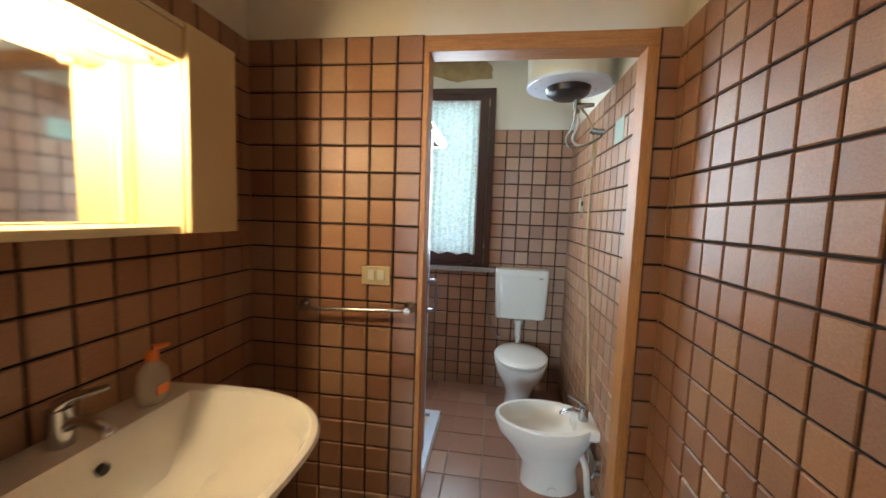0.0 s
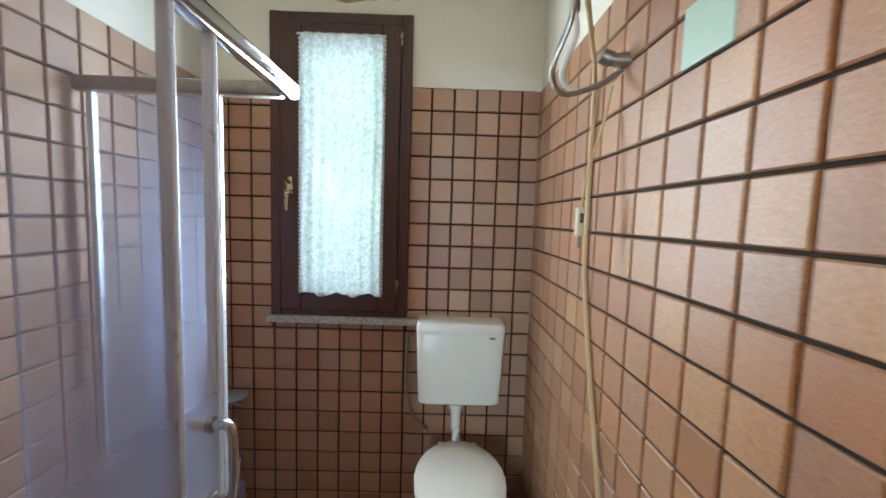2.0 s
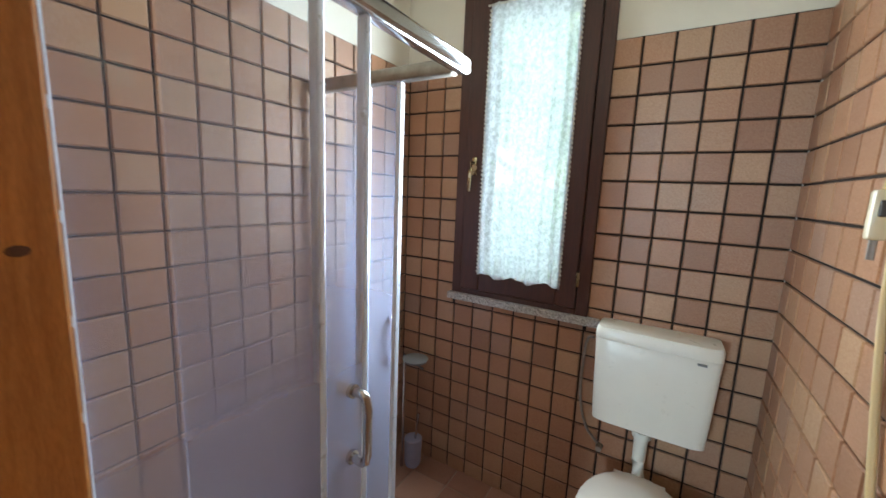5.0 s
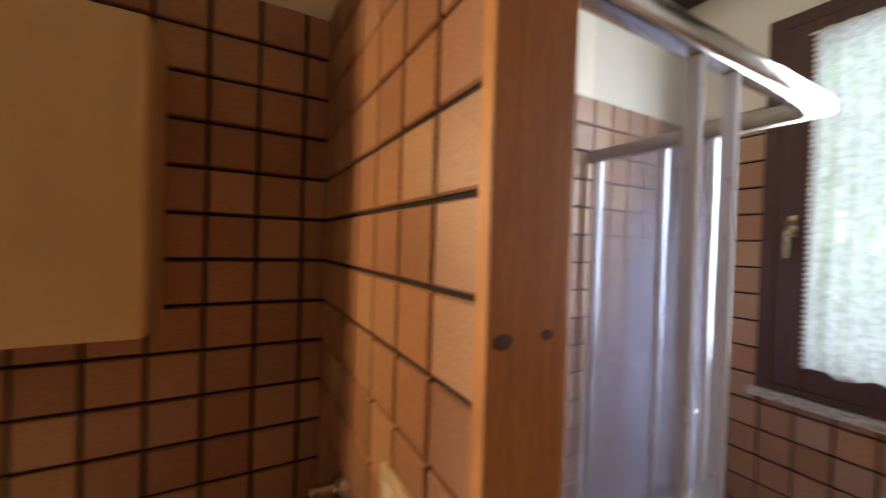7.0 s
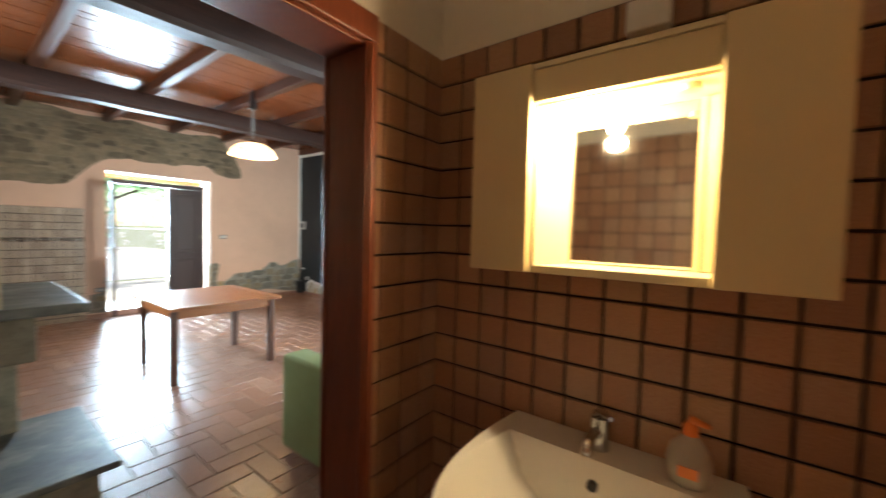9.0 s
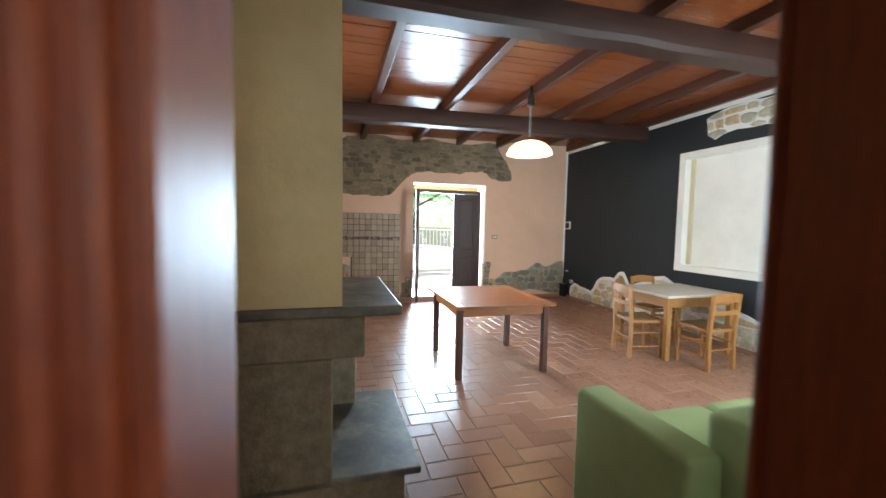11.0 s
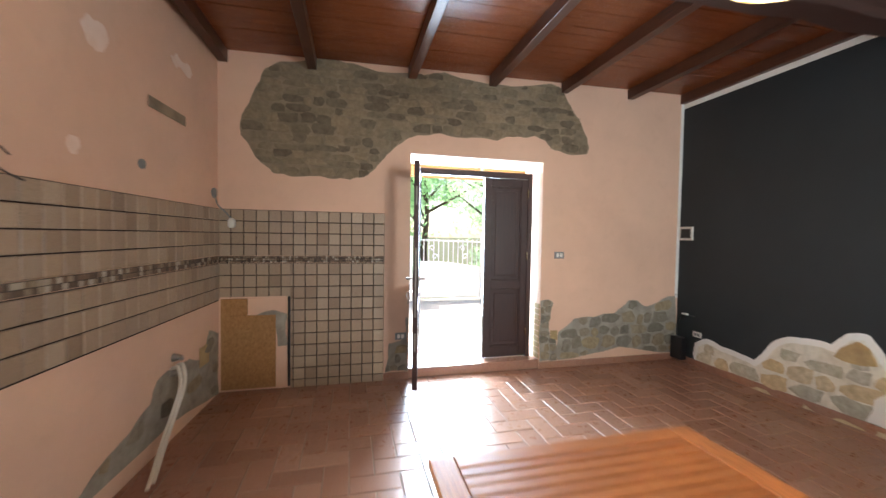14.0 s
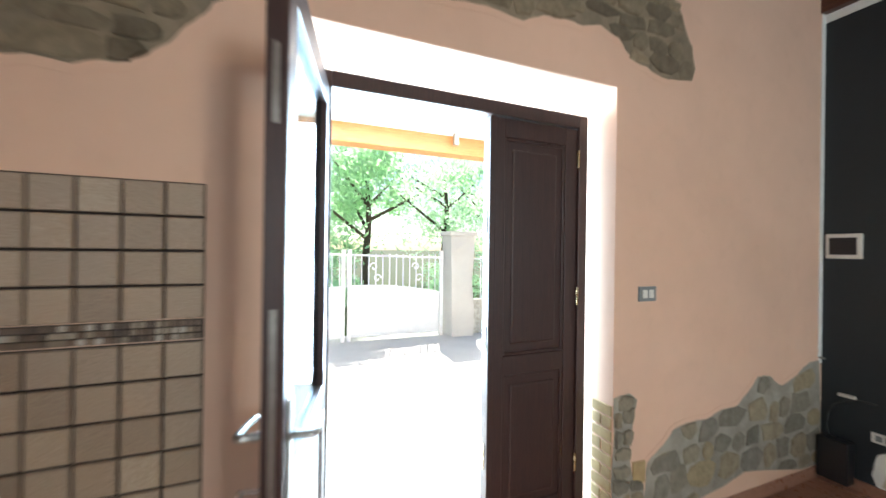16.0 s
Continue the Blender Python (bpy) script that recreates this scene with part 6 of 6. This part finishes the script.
pi = thing("gate_pillar", "rough stone gate pillar with pale render", "pillar")
bm = bmesh.new()
rng = random.Random(12)
loft(bm, [[(x + rng.uniform(-0.02, 0.02), y + rng.uniform(-0.02, 0.02), z) for x, y in ((-3.33, -11.48), (-2.90, -11.48), (-2.90, -11.05), (-3.33, -11.05))] for z in (GZ, 0.4, 0.9, 1.4, 1.72)])
part("shaft", bm, M["concrete"], pi)
part("cap", cube(-3.38, -2.85, -11.52, -11.0, 1.72, 1.80, 0.02), M["concrete"], pi)
gw = thing("garden_fence", "white iron bar fence on a low wall", "fence")
part("low_wall", cube(-9.0, -3.34, -11.4, -11.2, GZ, 0.55, 0.02), M["stone_pale"], gw)
for i in range(24):
    x = -8.9 + i * 0.23
    part("bar", tube(bmesh.new(), [(x, -11.3, 0.55), (x, -11.3, 1.35)], 0.012, 6), M["iron_white"], gw)
part("rail", tube(bmesh.new(), [(-9, -11.3, 1.3), (-3.34, -11.3, 1.3)], 0.016, 6), M["iron_white"], gw)


def leaves(centre, radius, count, size, seed, squash=0.75, shell=0.4):
    """A clump of small leaf quads scattered in uneven lobes."""
    rng = random.Random(seed)
    c = Vector(centre)
    lobes = [(c + Vector((rng.gauss(0, 1), rng.gauss(0, 1), rng.gauss(0, 0.7))) * radius * 0.5, radius * rng.uniform(0.25, 0.55)) for _ in range(14)]
    verts, faces = [], []
    for _ in range(count):
        o, r = rng.choice(lobes)
        d = Vector((rng.gauss(0, 1), rng.gauss(0, 1), rng.gauss(0, 1))).normalized()
        p = o + Vector((d.x, d.y, d.z * squash)) * r * rng.uniform(shell, 1.0)
        u = Vector((rng.gauss(0, 1), rng.gauss(0, 1), rng.gauss(0, 1))).normalized() * size * rng.uniform(0.6, 1.3)
        v = u.orthogonal().normalized() * size * 0.45
        k = len(verts)
        verts += [p - u, p + v, p + u, p - v]
        faces.append((k, k + 1, k + 2, k + 3))
    me = bpy.data.meshes.new("crown")
    me.from_pydata([tuple(v) for v in verts], [], faces)
    me.materials.append(M["leaf"])
    return new("crown", me)


def tree(x, y, h, r, seed, count=7000):
    rng = random.Random(seed)
    e = thing("tree", "leafy green broad-leaved tree behind the gate", "tree", "trees round the house")
    trunk = [(x, y, GZ), (x + 0.05, y, GZ + h * 0.2), (x - 0.04, y + 0.05, GZ + h * 0.45), (x + 0.02, y, GZ + h * 0.7)]
    part("trunk", tube(bmesh.new(), curve_points(trunk, 4), [0.16 - 0.009 * i for i in range(13)], 10), M["bark"], e, smooth=True)
    for k in range(5):
        a = rng.uniform(0, 6.28)
        z = GZ + h * rng.uniform(0.35, 0.6)
        part("limb", tube(bmesh.new(), curve_points([(x, y, z), (x + 0.5 * r * math.cos(a), y + 0.5 * r * math.sin(a), z + 0.14 * h), (x + 0.85 * r * math.cos(a), y + 0.85 * r * math.sin(a), z + 0.24 * h)], 4), [0.06, 0.055, 0.05, 0.045, 0.04, 0.035, 0.03, 0.025, 0.02], 7), M["bark"], e, smooth=True)
    c = leaves((x, y, GZ + h * 0.68), r, count, 0.09, seed)
    c.parent = e


tree(-2.4, -16.5, 5.2, 2.6, 1)
tree(-5.6, -18.0, 6.0, 3.0, 2)
tree(0.8, -18.5, 6.5, 3.2, 3)
tree(-9.0, -21.0, 7.0, 3.4, 4)
tree(4.5, -20.0, 7.0, 3.4, 5)
tree(1.0, 6.6, 4.2, 2.0, 6)
tree(-1.5, 9.5, 5.5, 2.6, 7)
for i, (x, y) in enumerate(((-7, -14.5), (-4.5, -15), (-1.5, -14.8), (1.5, -15), (4.5, -14.6), (0.2, 7.0), (2.2, 7.4), (0.1, 5.7), (1.0, 5.9), (1.9, 5.6), (0.6, 6.4))):
    e = thing("shrub", "low dense green shrub in the garden", "shrub", "shrubs in the garden")
    c = leaves((x, y, 0.5 if y < 0 else 0.8), 1.2, 2600, 0.06, 40 + i, 0.6)
    c.parent = e
    part("stem", tube(bmesh.new(), [(x, y, GZ), (x, y, 0.5)], 0.04, 6), M["bark"], e)
# ---- tiles, laid last ----
ROOM["origin"] = BATH
P, J = 0.102, 0.0075
PI, TOP_IN = 0.105, 2.112
T = M["bath_tile"]
tile_face(west, T, "x", XW, 1, YS, YP, 0, TOP, 1.654, P, J, seed=1)
tile_face(west, T, "x", XW, 1, YN, YB, 0, TOP_IN, 2.597, PI, J, seed=2)
tile_face(east, T, "x", XE, -1, YS, YP, 0, TOP, 1.354, P, J, seed=3)
tile_face(east_in, T, "x", XI, -1, YN, YB, 0, TOP_IN, 2.585, PI, J, seed=4)
tile_face(part_wall, T, "y", YP, -1, XW + 0.009, 0.929, 0, TOP, 0.929, P, J, seed=5)
tile_face(stub, T, "y", YP, -1, 1.748, XE - 0.009, 0, TOP, 1.748, P, J, seed=6)
tile_face(part_wall, T, "y", YN, 1, XW + 0.009, 0.929, 0, TOP_IN, 0.912, PI, J, seed=7)
tile_face(north, T, "y", YB, -1, XW + 0.009, XI - 0.009, 0, TOP_IN, 1.377, PI, J, [(0.525, 1.178, 0.99, 2.2)], seed=8)
tile_face(south, T, "y", YS, 1, XW + 0.009, 0.547, 0, TOP, 0.404, P, J, seed=9)
tile_face(south, T, "y", YS, 1, 1.421, XE - 0.009, 0, TOP, 1.572, P, J, seed=10)

K = M["kitchen_tile"]
KP = 0.1058
tile_face(front, K, "y", YF, 1, 0.8615, XK - 0.009, 0.872, 1.180, 0.625, KP, J, seed=11, name="tile_beige", rows=0.1105)
tile_face(front, K, "y", YF, 1, -0.008, 0.861, 0, 1.180, 0.625, KP, J, seed=12, name="tile_beige", rows=0.1105)
tile_face(front, K, "y", YF, 1, -0.008, XK - 0.009, 1.250, 1.67, 0.625, KP, J, seed=13, name="tile_beige")
tile_face(kitchen, K, "x", XK, -1, YF + 0.009, -3.682, 0.842, 1.180, YF, KP, J, seed=14, name="tile_beige", rows=0.1105)
tile_face(kitchen, K, "x", XK, -1, YF + 0.009, -3.682, 1.250, 1.67, YF, KP, J, seed=15, name="tile_beige")
tile_face(kitchen, K, "y", KWIN[0], 1, XK + 0.002, XK + 0.148, 0.957, 1.67, XK + 0.002, 0.15, J, seed=19, name="tile_beige", rows=KP)
tile_face(front, M["mosaic"], "y", YF, 1, -0.008, XK - 0.009, 1.184, 1.246, -0.005, 0.0205, 0.003, seed=16, name="mosaic_piece")
ROOM["origin"] = KITCHEN
mo = thing("trim_mosaic", "narrow band of dark glass mosaic in the tiles", "mosaic", kind="structure")
tile_face(mo, M["mosaic"], "x", XK, -1, YF + 0.009, -3.682, 1.184, 1.246, YF, 0.031, 0.003, seed=17, name="mosaic_piece")
mv = thing("trim_mosaic_upright", "upright band of mosaic at the window reveal", "mosaic", kind="structure")
tile_face(mv, M["mosaic"], "x", XK, -1, -3.680, -3.642, 0.957, 1.67, -3.642, 0.019, 0.003, seed=18, name="mosaic_piece")

# bath floor: square terracotta
ROOM["origin"] = BATH
bf = thing("floor_bath", "worn terracotta floor tiles in bath and washroom", "floor", kind="structure")
me = tile_mesh("floor_piece", M["floor_tile"], 0.008, 0.012)
rng = random.Random(20)
FP = 0.20
for i in range(10):
    for j in range(17):
        x, y = XW + 0.1 + i * FP, YL + 0.1 + j * FP
        a0, a1, b0, b1 = max(XW, x - 0.097), min(XE, x + 0.097), y - 0.097, min(YB, y + 0.097)
        if a1 - a0 > 0.02 and b1 - b0 > 0.02:
            lay_tile(me, bf, (0, 0, 1), (1, 0, 0), ((a0 + a1) / 2, (b0 + b1) / 2, (STEP if y > YP else 0) - 0.008), a1 - a0, b1 - b0, rng)

# living room floor: oblong terracotta in a herringbone along the walls
ROOM["origin"] = LIVING
FL = thing("floor_living", "herringbone terracotta floor tiles with a waxed sheen", "floor", kind="structure")
rest = bmesh.new()
W = 0.152
rng = random.Random(30)
count = 0
for k in range(-70, 70):
    for m in range(-40, 40):
        for across in (True, False):
            ox, oy = (k + 2 * m) * W + 0.01, (k - 2 * m + (0 if across else 1)) * W - 3.0
            x0, x1 = max(XD, ox) + 0.004, min(XK + 0.06 * (oy - YF) + 0.1, ox + (2 * W if across else W)) - 0.004
            y0, y1 = max(YF, oy) + 0.004, min(YL, oy + (W if across else 2 * W)) - 0.004
            if x1 - x0 < 0.02 or y1 - y0 < 0.02:
                continue
            if -1.05 < x0 < 0.95 and -5.2 < y0 < -0.9 and count < 300:
                lay_tile(me, FL, (0, 0, 1), (1, 0, 0), ((x0 + x1) / 2, (y0 + y1) / 2, -0.008), x1 - x0, y1 - y0, rng)
                count += 1
            else:
                d = rng.uniform(-0.0008, 0.0008)
                loft(rest, [[(p, q, z) for p, q in ((x0 + e, y0 + e), (x1 - e, y0 + e), (x1 - e, y1 - e), (x0 + e, y1 - e))] for z, e in ((-0.008, 0), (-0.003 + d, 0), (d, 0.003))], cap0=False)
src = M["floor_tile"].copy()
src.name = "floor_tile_rest"
for nd in src.node_tree.nodes:
    if nd.bl_idname == "ShaderNodeObjectInfo":
        for lk in list(src.node_tree.links):
            if lk.from_node == nd:
                geo = src.node_tree.nodes.new("ShaderNodeNewGeometry")
                src.node_tree.links.new(geo.outputs["Random Per Island"], lk.to_socket)
tagged(part("floor_pieces", rest, src, FL), kind="stuff")
